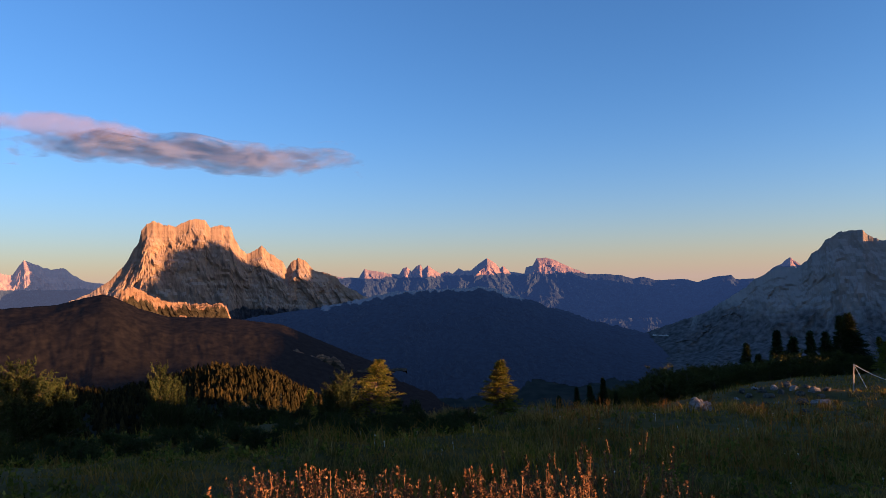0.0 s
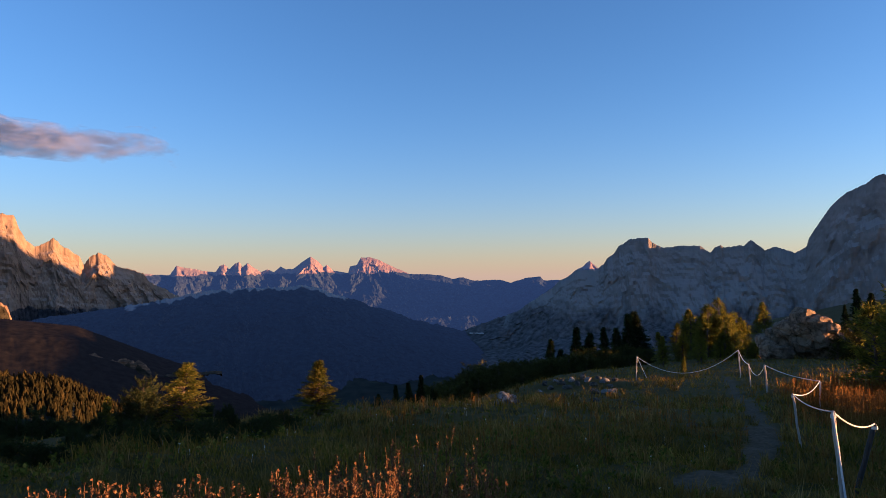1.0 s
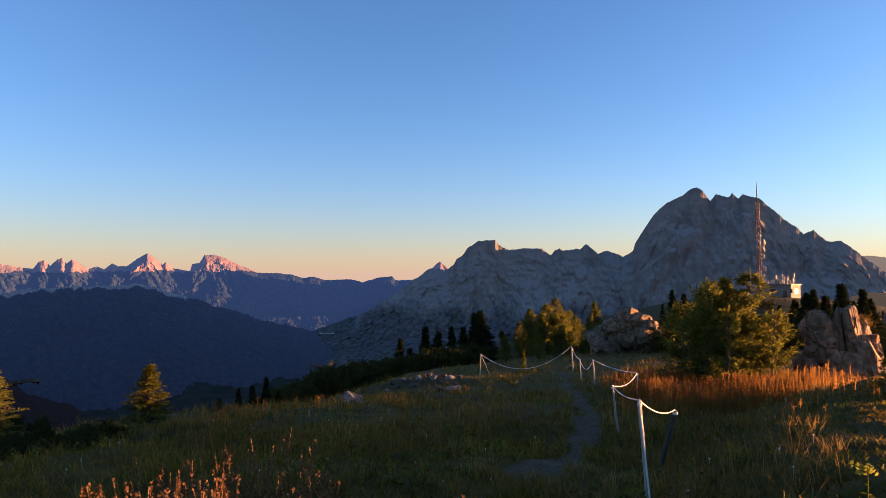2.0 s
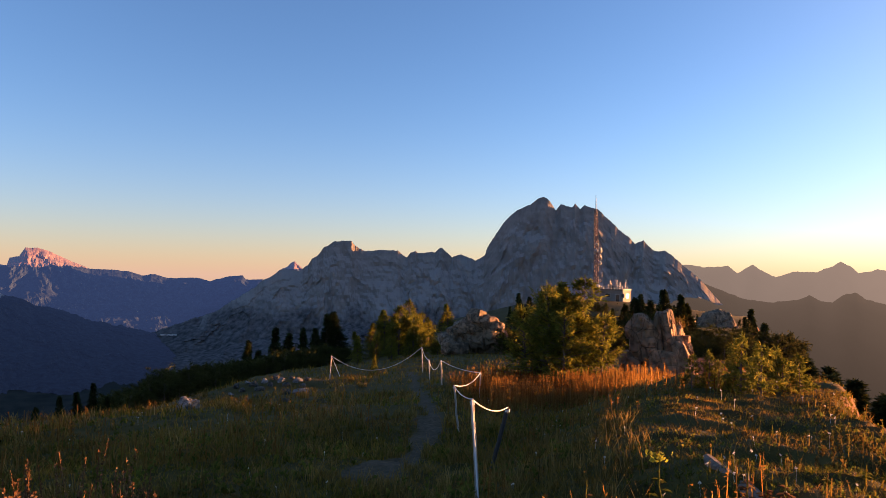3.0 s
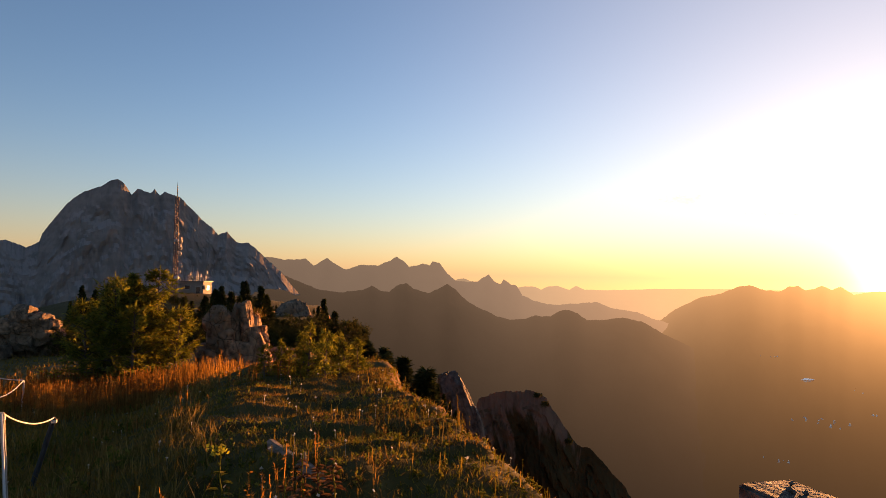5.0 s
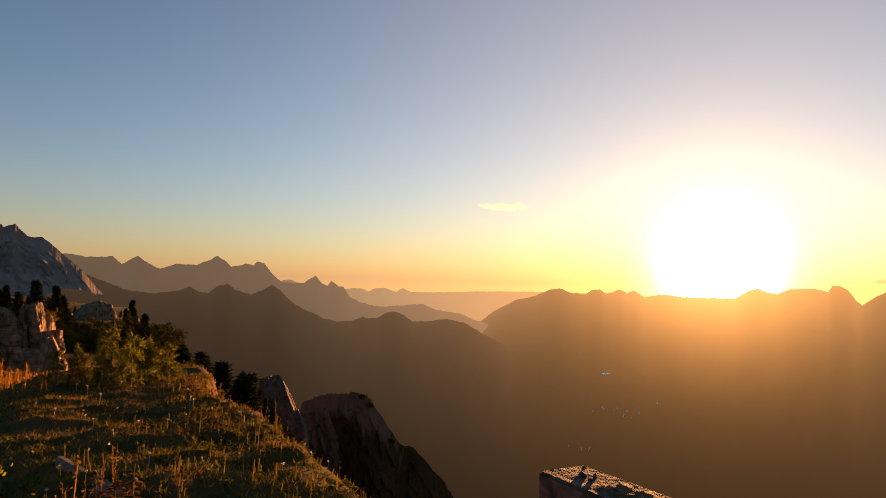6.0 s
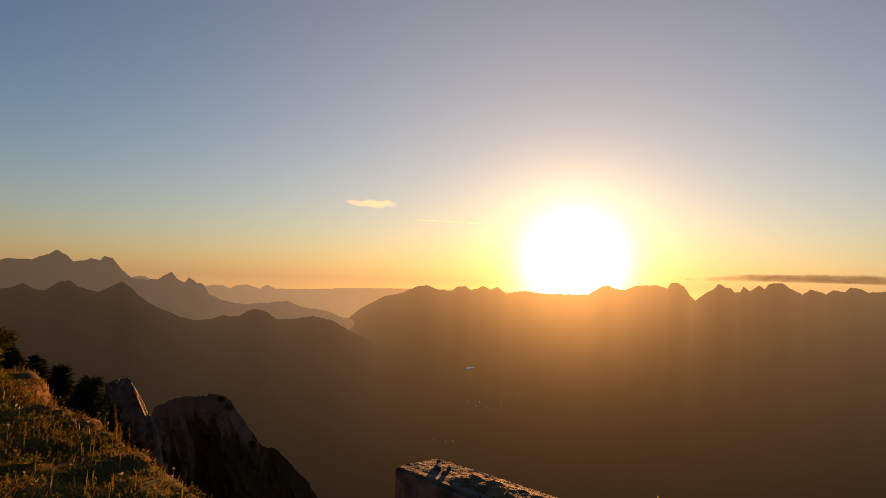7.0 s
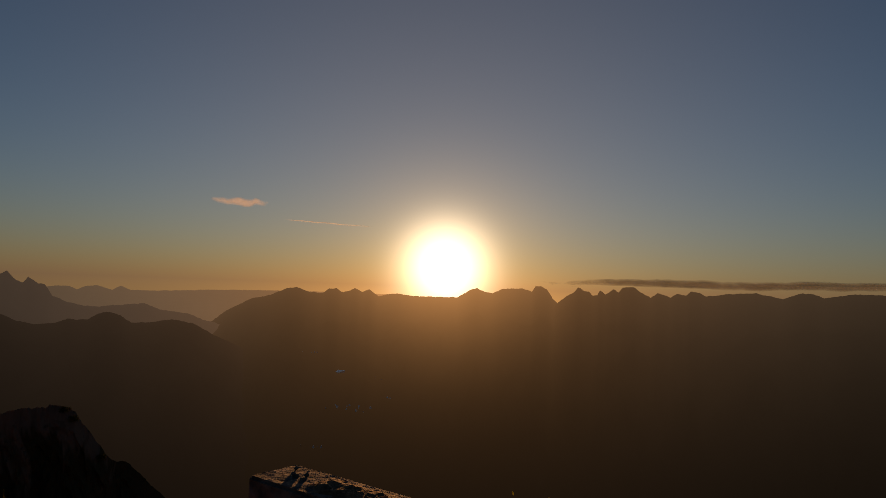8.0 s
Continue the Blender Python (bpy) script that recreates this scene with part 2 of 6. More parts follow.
def ground_material():
    m, n, l, bs = material("meadow_and_valley", 1.0, 0.1)
    geo = n.new("ShaderNodeNewGeometry")
    pos = geo.outputs["Position"]
    a = noise_node(n, l, pos, 3.0, 8)
    b = noise_node(n, l, pos, 0.35, 5)
    c = ramp(n, l, a, [(0.3, (0.036, 0.026, 0.006)), (0.55, (0.075, 0.055, 0.013)), (0.75, (0.13, 0.085, 0.026))])
    c = mix(n, l, ramp(n, l, b, [(0.4, (0, 0, 0)), (0.62, (1, 1, 1))]), c, (0.08, 0.058, 0.018))
    far = n.new("ShaderNodeAttribute")
    far.attribute_name = "valley"
    woods = ramp(n, l, noise_node(n, l, pos, 0.02, 8), [(0.35, (0.014, 0.018, 0.014)), (0.7, (0.034, 0.036, 0.028))])
    c = mix(n, l, far.outputs["Fac"], c, woods)
    trail = n.new("ShaderNodeAttribute")
    trail.attribute_name = "trail"
    worn = math_node(n, l, "MULTIPLY", trail.outputs["Fac"], ramp(n, l, a, [(0.2, (0.5, 0.5, 0.5)), (0.5, (1, 1, 1))]))
    dirt = ramp(n, l, noise_node(n, l, pos, 14, 6), [(0.3, (0.05, 0.036, 0.022)), (0.7, (0.12, 0.088, 0.055))])
    c = mix(n, l, worn, c, dirt)
    soil = n.new("ShaderNodeAttribute")
    soil.attribute_name = "soil"
    c = mix(n, l, soil.outputs["Fac"], c, ramp(n, l, noise_node(n, l, pos, 6, 7), [(0.3, (0.05, 0.02, 0.008)), (0.55, (0.13, 0.055, 0.022)), (0.75, (0.2, 0.1, 0.045))]))
    l.new(c, bs.inputs["Base Color"])
    bump(n, l, bs, a, 0.6, 0.08)
    return m


mat_ground = ground_material()


def leaf_material(name, stops, through=0.35, patch=None):
    """Grass or foliage: colour varies from blade to blade, and light shines through."""
    m, n, l, bs = material(name, 0.9, 0.05)
    geo, info = n.new("ShaderNodeNewGeometry"), n.new("ShaderNodeObjectInfo")
    pick = math_node(n, l, "FRACT", math_node(n, l, "ADD", geo.outputs["Random Per Island"], math_node(n, l, "MULTIPLY", info.outputs["Random"], 0.35)))
    c = ramp(n, l, pick, stops)
    broad = noise_node(n, l, geo.outputs["Position"], 0.5, 3)
    c = mix(n, l, ramp(n, l, broad, [(0.42, (0.05,) * 3), (0.64, (0.55,) * 3)]), c, tuple(x * 0.45 for x in stops[0][1]))
    if patch:                                     # tufts and patches of another growth
        spots = noise_node(n, l, geo.outputs["Position"], 1.5, 4)
        c = mix(n, l, ramp(n, l, spots, [(0.47, (0, 0, 0)), (0.6, (0.85,) * 3)]), c, patch)
    l.new(c, bs.inputs["Base Color"])
    tr, ms = n.new("ShaderNodeBsdfTranslucent"), n.new("ShaderNodeMixShader")
    l.new(c, tr.inputs["Color"])
    ms.inputs[0].default_value = through
    l.new(bs.outputs[0], ms.inputs[1])
    l.new(tr.outputs[0], ms.inputs[2])
    l.new(ms.outputs[0], n["Material Output"].inputs["Surface"])
    return m


mat_grass = leaf_material("meadow_grass", [(0.0, (0.085, 0.074, 0.01)), (0.5, (0.18, 0.14, 0.018)), (0.8, (0.28, 0.175, 0.03)), (1.0, (0.38, 0.215, 0.05))], 0.35, (0.24, 0.125, 0.03))
mat_tussock = leaf_material("dry_tussock_grass", [(0.0, (0.12, 0.085, 0.02)), (0.5, (0.24, 0.15, 0.04)), (1.0, (0.4, 0.25, 0.08))], 0.4)
mat_straw = leaf_material("dry_seed_grass", [(0.0, (0.16, 0.07, 0.017)), (0.5, (0.235, 0.108, 0.027)), (1.0, (0.33, 0.165, 0.048))], 0.68)
mat_dock = leaf_material("rusty_seed_heads", [(0.0, (0.11, 0.052, 0.025)), (0.6, (0.19, 0.09, 0.04)), (1.0, (0.29, 0.165, 0.08))], 0.4)
mat_herb = leaf_material("herb_leaves", [(0.0, (0.07, 0.08, 0.014)), (0.6, (0.15, 0.15, 0.024)), (1.0, (0.27, 0.21, 0.045))], 0.4)
mat_rust = leaf_material("reddish_autumn_leaves", [(0.0, (0.08, 0.05, 0.014)), (0.5, (0.14, 0.075, 0.02)), (0.7, (0.11, 0.105, 0.02)), (1.0, (0.22, 0.14, 0.04))], 0.45)
mat_yellow_leaf = leaf_material("yellow_green_leaves", [(0.0, (0.20, 0.22, 0.03)), (1.0, (0.42, 0.38, 0.06))], 0.45)
mat_flower = leaf_material("pale_flower_heads", [(0.0, (0.5, 0.46, 0.38)), (1.0, (0.78, 0.74, 0.66))], 0.3)
mat_larch = leaf_material("larch_needles", [(0.0, (0.09, 0.105, 0.018)), (0.5, (0.2, 0.205, 0.035)), (1.0, (0.37, 0.31, 0.06))], 0.6)
mat_spruce = leaf_material("spruce_needles", [(0.0, (0.024, 0.036, 0.013)), (0.6, (0.046, 0.06, 0.02)), (1.0, (0.09, 0.09, 0.028))], 0.2)
mat_dwarf_pine = leaf_material("dwarf_pine_needles", [(0.0, (0.052, 0.054, 0.015)), (1.0, (0.12, 0.11, 0.03))], 0.25)
mat_far_wood = leaf_material("far_conifer_needles", [(0.0, (0.014, 0.013, 0.005)), (0.6, (0.027, 0.022, 0.008)), (1.0, (0.05, 0.036, 0.012))], 0.2)


def rock_material(name, base, lichen=0.5, scale=1.0, cracked=True):
    m, n, l, bs = material(name, 0.92, 0.2)
    geo = n.new("ShaderNodeNewGeometry")
    pos = geo.outputs["Position"]
    a = noise_node(n, l, pos, 3.5 * scale, 9)
    b = noise_node(n, l, pos, 0.7 * scale, 5, (1, 1, 0.5))
    c = ramp(n, l, a, [(0.28, tuple(x * 0.35 for x in base)), (0.5, base), (0.72, tuple(min(1, x * 1.35) for x in base))])
    c = mix(n, l, ramp(n, l, b, [(0.45, (0, 0, 0)), (0.6, (lichen,) * 3)]), c, (0.12, 0.095, 0.065))
    vor = n.new("ShaderNodeTexVoronoi")
    vor.feature = "DISTANCE_TO_EDGE"
    vor.inputs["Scale"].default_value = 1.3 * scale
    l.new(pos, vor.inputs["Vector"])
    if cracked:
        crack = ramp(n, l, vor.outputs["Distance"], [(0.0, (0.35,) * 3), (0.035, (1, 1, 1))])
        c = mix(n, l, 0.8, c, crack, "MULTIPLY")
    moss = noise_node(n, l, pos, 1.6 * scale, 7, (1, 1, 0.7))
    c = mix(n, l, ramp(n, l, moss, [(0.52, (0, 0, 0)), (0.62, (0.75,) * 3)]), c, tuple(x * 0.3 for x in base))
    l.new(c, bs.inputs["Base Color"])
    h = math_node(n, l, "ADD", a, math_node(n, l, "MULTIPLY", vor.outputs["Distance"], 0.4 if cracked else 0.0))
    bump(n, l, bs, h, 0.8, 0.12 / scale)
    return m


mat_boulder = rock_material("dolomite_boulder", (0.31, 0.18, 0.108), 0.75, 1.3, True)
mat_pale_stone = rock_material("pale_limestone", (0.19, 0.18, 0.17), 0.35, 4.0)
mat_dull_stone = rock_material("lichened_stone", (0.075, 0.066, 0.055), 0.5, 3.0)
mat_ruin = rock_material("weathered_outcrop", (0.21, 0.14, 0.092), 0.6, 0.9, True)
mat_crag = rock_material("cliff_rock", (0.10, 0.062, 0.045), 0.6, 0.25, False)
mat_slab = rock_material("cliff_slab", (0.125, 0.086, 0.07), 0.25, 0.3, False)
mat_headland = mountain_material("grassy_crag", (0.155, 0.096, 0.068), (0.05, 0.036, 0.014), (0.055, 0.038, 0.018), -27, 8, contrast=1.0)
mat_concrete = rock_material("weathered_concrete", (0.12, 0.095, 0.08), 0.3, 3.0, False)
mat_crust = rock_material("earth_crust", (0.15, 0.075, 0.035), 0.4, 6.0, False)


def wood_material(name, base):
    m, n, l, bs = material(name, 0.8, 0.3)
    co = n.new("ShaderNodeTexCoord").outputs["Object"]
    g = noise_node(n, l, co, 9, 6, (6, 6, 0.5))
    s = noise_node(n, l, co, 3, 4)
    c = ramp(n, l, g, [(0.3, tuple(x * 0.5 for x in base)), (0.65, base)])
    c = mix(n, l, math_node(n, l, "MULTIPLY", s, 0.5), c, tuple(x * 0.55 for x in base))
    l.new(c, bs.inputs["Base Color"])
    bump(n, l, bs, g, 0.5, 0.01)
    return m


mat_post = wood_material("sun_bleached_wood", (0.45, 0.39, 0.33))
mat_old_wood = wood_material("grey_weathered_log", (0.21, 0.15, 0.108))
mat_bark = wood_material("conifer_bark", (0.12, 0.085, 0.06))
mat_stake = wood_material("dark_stake", (0.06, 0.05, 0.045))


def plain_material(name, base, rough=0.6, metal=0.0, dirt=0.3, scale=6):
    m, n, l, bs = material(name, rough, 0.4)
    bs.inputs["Metallic"].default_value = metal
    co = n.new("ShaderNodeTexCoord").outputs["Object"]
    c = mix(n, l, math_node(n, l, "MULTIPLY", noise_node(n, l, co, scale, 6), dirt), base, tuple(x * 0.4 for x in base))
    l.new(c, bs.inputs["Base Color"])
    return m


mat_rope = plain_material("white_fence_tape", (0.55, 0.53, 0.5), 0.7)
mat_plaster = plain_material("hut_panel", (0.2, 0.17, 0.145), 0.8, 0, 0.4, 1.5)
mat_roof = plain_material("hut_roof_sheet", (0.10, 0.09, 0.085), 0.6)
mat_steel = plain_material("galvanised_steel", (0.32, 0.30, 0.28), 0.55, 0.6)
mat_red = plain_material("faded_red_paint", (0.16, 0.09, 0.07), 0.7)
mat_dish = plain_material("antenna_shell", (0.34, 0.32, 0.3), 0.6)
mat_dark_glass = plain_material("dark_window_glass", (0.03, 0.03, 0.035), 0.15)
# rough metal stands in for water, so the lake shows a bright sheen
mat_water = plain_material("valley_lake_metal", (0.9, 0.86, 0.8), 0.5, 1.0, 0.1)
mat_house = plain_material("valley_house_wall", (0.5, 0.46, 0.42), 0.8)
# whole houses are metal, mirroring bright sky to look pale as through haze
mat_metal_house = plain_material("valley_house_metal", (0.85, 0.8, 0.74), 0.5, 1.0, 0.15)


def cloud_material(name, color, through, detail=5, full=0.66, rag=1.7):
    m, n, l, bs = material(name, 1.0, 0.0)
    pos = n.new("ShaderNodeNewGeometry").outputs["Position"]
    thick = n.new("ShaderNodeAttribute")
    thick.attribute_name = "thickness"
    a = noise_node(n, l, pos, 0.0085, detail, (1, 1, 2.2))
    al = math_node(n, l, "ADD", thick.outputs["Fac"], math_node(n, l, "MULTIPLY", math_node(n, l, "ADD", a, -0.5), rag))
    al = ramp(n, l, al, [(0.15, (0, 0, 0)), (0.85, (full, full, full))])
    bs.inputs["Base Color"].default_value = (*color, 1)
    tr, ms = n.new("ShaderNodeBsdfTranslucent"), n.new("ShaderNodeMixShader")
    tr.inputs["Color"].default_value = (*color, 1)
    ms.inputs[0].default_value = through
    l.new(bs.outputs[0], ms.inputs[1])
    l.new(tr.outputs[0], ms.inputs[2])
    clear, m2 = n.new("ShaderNodeBsdfTransparent"), n.new("ShaderNodeMixShader")
    l.new(al, m2.inputs[0])
    l.new(clear.outputs[0], m2.inputs[1])
    l.new(ms.outputs[0], m2.inputs[2])
    l.new(m2.outputs[0], n["Material Output"].inputs["Surface"])
    return m


# cloud tints hold the evening light: mauve shade, pink lit wisp, dark stratus
mat_cloud = cloud_material("evening_cloud", (0.115, 0.13, 0.215), 0.25, 6, 0.55)
mat_cloud_wisp = cloud_material("pink_cloud_wisp", (0.2, 0.17, 0.22), 0.25, 6, 0.3)
mat_cloud_west = cloud_material("backlit_cloud", (0.9, 0.85, 0.8), 0.9, 1, 0.22, 0.9)
mat_stratus = cloud_material("dark_stratus", (0.3, 0.25, 0.24), 0.3, 3, 0.5, 1.1)

# ---- the hill and the valley: one sheet of ground ----
U_BEARING = 50.0
TRAIL = [(4.5, 6.35), (4.9, 6.6), (6.1, 7.5), (7.4, 8.8), (9.2, 10.9), (12.0, 14.6), (15.2, 19.0), (18.8, 23.6), (23.2, 29.6)]


def ridge_axes(x, y):
    a = math.radians(U_BEARING)
    return x * math.sin(a) + y * math.cos(a), x * math.cos(a) - y * math.sin(a)


def edge_w(u):
    """Where the meadow breaks off, to the right of the ridge line."""
    return np.interp(u, [-30, 0, 3.5, 4.8, 6, 8.2, 11.2, 15.5, 30, 60, 170, 400], [1.0, 2.2, 2.7, 2.7, 2.95, 3.4, 4.3, 6.1, 8.8, 15, 48, 110])


def ground_z(x, y, fine=True):
    x, y = np.asarray(x, float), np.asarray(y, float)
    r = np.hypot(x, y)
    u, w = ridge_axes(x, y)
    z = -0.085 * np.clip(u, 0, 80) - 0.02 * np.clip(u - 80, 0, 400) + 0.02 * np.clip(u, -60, 0)
    shelf = np.interp(u, [-5, 0, 2, 4.5, 9, 12.6, 15.5, 20, 24, 30], [0, 0, 0.1, 0.2, 0.08, -0.15, -0.66, -1.5, -2.0, -2.55])
    on_shelf = smooth(0, 1, (w + 1.5 - 0.17 * np.clip(u - 6, 0, 20)) / (2.7 + 0.05 * np.clip(u - 6, 0, 20))) * smooth(-3, 1, u) * (1 - smooth(24, 30, u))
    z = z + on_shelf * (shelf - z)
    left = np.clip(-w, 0, None)
    z = z - 0.35 * smooth(14, 20, u) * smooth(2, 6, left) * (1 - smooth(40, 60, u))
    z = z - 0.03 * left - 0.10 * np.clip(left - 8, 0, 40) - 0.2 * np.clip(left - 15, 0, 1e4) * (1 - smooth(20, 60, u)) - 0.22 * np.clip(left - 26, 0, 1e4)
    z = z + 5.0 * np.exp(-((u - 172) / 34) ** 2 - ((w - 10) / 34) ** 2)
    z = z - 0.40 * np.clip(u - 192, 0, 1e4)
    over = np.clip(w - edge_w(u) + 0.25 * vnoise(u * 0.6, w * 0.6, 0, 5) * smooth(3, 8, u), 0, None)
    lip = smooth(5, 8, u) * (1 - smooth(16, 26, u))
    z = z - 1.15 * np.maximum(over - 0.35 * smooth(0, 1.2, over), 0) - 0.3 * over - lip * 0.45 * smooth(0.0, 0.3, over)
    back = np.clip(-u - 25, 0, None)
    z = z - 0.5 * back
    if fine:
        near = 1 - smooth(60, 300, r)
        z = z + near * (0.17 * fbm(x * 0.5, y * 0.5, 0, 4, 3) + 0.05 * fbm(x * 2.2, y * 2.2, 0, 3, 9)) * smooth(0.5, 3, r)
        z = z + near * 0.035 * fbm(u * 0.9, w * 2.6, 0, 3, 61, True) * smooth(2, 5, r)
        step = (u + 0.25 * w + 0.9 * fbm(x * 0.45, y * 0.45, 0, 3, 67)) / 0.62     # turf worn into small steps, their risers set to face the camera
        tread = step - np.floor(step)
        z = z + 0.085 * (smooth(0.0, 0.22, tread) - tread) * smooth(-1.5, 0.5, w) * smooth(3.2, 5.5, u) * (1 - smooth(16, 24, u))
        z = z + 0.62 * np.exp(-((0.89 * (x - 13.4) - 0.45 * (y - 26.8)) / 3.0) ** 2 - ((0.45 * (x - 13.4) + 0.89 * (y - 26.8)) / 1.7) ** 2)     # stony hummock
        z = z + 0.7 * fbm(x * 0.03, y * 0.03, 0, 4, 21) * smooth(40, 120, r)
    floor_z = -400 + 60 * smooth(1500, 4500, r) + 45 * fbm(x * 0.0016, y * 0.0016, 0, 5, 31)
    az = np.degrees(np.arctan2(x, y))
    floor_z = floor_z - 170 * smooth(54, 66, az) - 60 * smooth(100, 110, az)
    z = np.where(r > 120, np.maximum(z, floor_z), z)
    # the wooded knoll across the first dip
    crest = np.interp(az, [-70, -40, -34, -27, -19.5, -15, -11, -4, 6], [-6.5, -6.0, -6.6, -8.4, -6.9, -7.8, -10.2, -12.5, -24])
    top = EYE + 400 * np.tan(np.radians(crest))
    bump_z = top - 400 * (((r - 400) / 400) ** 2) * np.where(r < 400, 1.1, 1.8) * 1.0
    knoll = (az > -75) & (az < 8) & (r > 90)
    z = np.where(knoll, np.maximum(z, bump_z + 2.5 * fbm(x * 0.02, y * 0.02, 0, 4, 41)), z)
    return z


def trail_mask(x, y):
    best = np.full(np.shape(x), 1e9)
    for (x0, y0), (x1, y1) in zip(TRAIL, TRAIL[1:]):
        dx, dy = x1 - x0, y1 - y0
        t = np.clip(((x - x0) * dx + (y - y0) * dy) / (dx * dx + dy * dy), 0, 1)
        best = np.minimum(best, np.hypot(x - x0 - t * dx, y - y0 - t * dy))
    wob = 0.22 * fbm(x * 1.3, y * 1.3, 0, 3, 77)
    wide = 0.16 * np.exp(-((x - 4.9) ** 2 + (y - 6.7) ** 2) / 0.9)
    return 1 - smooth(0.08, 0.24, best + wob - wide)


def bare_soil(x, y):
    """Earth laid bare just below the break of the slope."""
    u, w = ridge_axes(x, y)
    over = w - edge_w(u) + 0.35 * fbm(x * 1.4, y * 1.4, 0, 3, 79)
    return smooth(-0.1, 0.25, over) * (1 - smooth(3, 7, over))


def build_ground():
    az = np.concatenate([np.arange(-45, 156, 0.42), np.arange(158, 315, 3.5)])
    r = np.concatenate([[0.003, 0.12, 0.25], np.geomspace(0.5, 60, 300), np.geomspace(62, 4900, 110)])
    A, Rr = np.meshgrid(az, r)
    x, y = polar(A, Rr)
    z = ground_z(x, y)
    v = np.stack([x, y, z], -1).reshape(-1, 3)
    n = len(az)
    f = grid_faces(len(r), n, True)
    me = mesh_of("ground", v, f[:, ::-1], [mat_ground], True)
    for key, val in (("valley", smooth(120, 260, np.hypot(v[:, 0], v[:, 1]))), ("trail", trail_mask(v[:, 0], v[:, 1])), ("soil", bare_soil(v[:, 0], v[:, 1]))):
        at = me.attributes.new(key, "FLOAT", "POINT")
        at.data.foreach_set("value", val.astype(np.float32))
    return tagged(new("ground", me), "alpine meadow hilltop falling away into a deep shaded valley", "ground", kind="structure")


build_ground()


# ---- mountains ----
def mountain(name, label, mat, dist, width, base, summits, rough=1.0, cliff=0.45, step=0.1, seed=0, rib=1.0, kind="", far_dist=None, rows=46, ledges=1.0, teeth=0.0, grain=1.0, category="mountain"):
    """A range as ground rising to a crest line of summits and saddles, set to fit the camera's view (bearing, degrees
    above the level), with ribs and gullies down its face.
    """
    foot = math.degrees(math.atan((base - EYE) / dist)) - 0.3
    sa, se = [summits[0][0] - 5] + [s[0] for s in summits] + [summits[-1][0] + 5], [foot] + [s[1] for s in summits] + [foot]
    az = np.arange(sa[0], sa[-1] + step, step)
    D = np.interp(az, [sa[0], sa[-1]], [dist, far_dist or dist])
    el = np.interp(az, sa, se)
    jag = fbm(az * 2.6, 0.3, seed, 5, seed + 1, gain=0.6) * 0.17 + fbm(az * 4.1, 7.3, seed, 2, seed + 2, True, 0.5) * 0.05
    spikes = fbm(az * 2.0, 2.7, seed, 3, seed + 9, True, 0.42) * 0.6 + fbm(az * 4.3, 5.1, seed, 2, seed + 12, True) * 0.07
    crest = EYE + D * np.tan(np.radians(el + jag * rough + teeth * (spikes - 0.1)))
    t = np.concatenate([[-0.5, -0.25, -0.1, -0.04], np.linspace(0, 1, rows) ** 1.25])
    Tt, Az = np.meshgrid(t, az, indexing="ij")
    n = max(3, int(0.55 / step) | 1)
    win = np.hanning(n + 2)[1:-1]
    calm = np.convolve(np.pad(crest, n // 2, mode="edge"), win / win.sum(), "valid")
    q = np.clip(Tt, 0, 1)
    Cc = calm + (crest - calm) * (1 - smooth(0.0, 0.05, np.abs(Tt)))
    Dd = np.broadcast_to(D, Tt.shape)
    fall = np.where(q < 0.22, q / 0.22 * cliff, cliff + (1 - cliff) * (1 - (1 - (q - 0.22) / 0.78) ** 1.35))
    h = Cc - (Cc - base) * fall
    h = np.where(Tt < 0, Cc - (Cc - base) * np.abs(Tt) * 1.5, h)
    S = np.radians(Az) * Dd / grain               # metres along the range
    V = width * np.clip(Tt, -0.5, 1)              # metres out from the crest
    L = (V + np.maximum(Cc - h, 0)) / grain       # metres down over the face
    warp = 70 * fbm(S / 230, L / 420, seed, 3, seed + 4)
    big = fbm((S + warp + 0.12 * L) / 250, L / 760, seed, 3, seed + 5, True, 0.5)
    mid = fbm((S + warp * 1.4 - 0.2 * L) / 78, L / 290, seed, 4, seed + 6, True, 0.55)
    fine = fbm((S + warp) / 22, L / 48, seed, 4, seed + 8, gain=0.6)
    blocky = 2.4 * fbm((S + warp + 0.25 * L) / 150, L / 240, seed, 3, seed + 14) + 1.2 * fbm((S - 0.4 * L) / 60, L / 80, seed, 3, seed + 15)
    blocky = np.floor(blocky) + smooth(0.3, 0.62, blocky - np.floor(blocky))
    step_h = h / (30 * grain) + 0.5 * big + S / 900
    ledge = 2 * smooth(0.25, 0.75, step_h - np.floor(step_h)) - 1
    env = smooth(0.0, 0.07, Tt)
    size = (Cc - base) / 700.0
    lower = smooth(0.04, 0.4, q) * (1 - smooth(0.8, 1.0, q))
    h = h + env * rough * size * (big * 48 * lower + mid * (5 + 17 * lower) + fine * 5)
    dd = Dd - V - env * rib * grain * (big * 36 + mid * 20 + fine * 11 + blocky * 19) + env * ledge * 11 * ledges * grain
    x, y = polar(Az, dd)
    me = mesh_of(name, np.stack([x, y, h], -1).reshape(-1, 3), grid_faces(len(t), len(az)), [mat], ledges == 0)
    for key, val in (("along", S + warp), ("down", L)):
        me.attributes.new(key, "FLOAT", "POINT").data.foreach_set("value", val.astype(np.float32).ravel())
    return tagged(new(name, me), label, category, kind=kind)


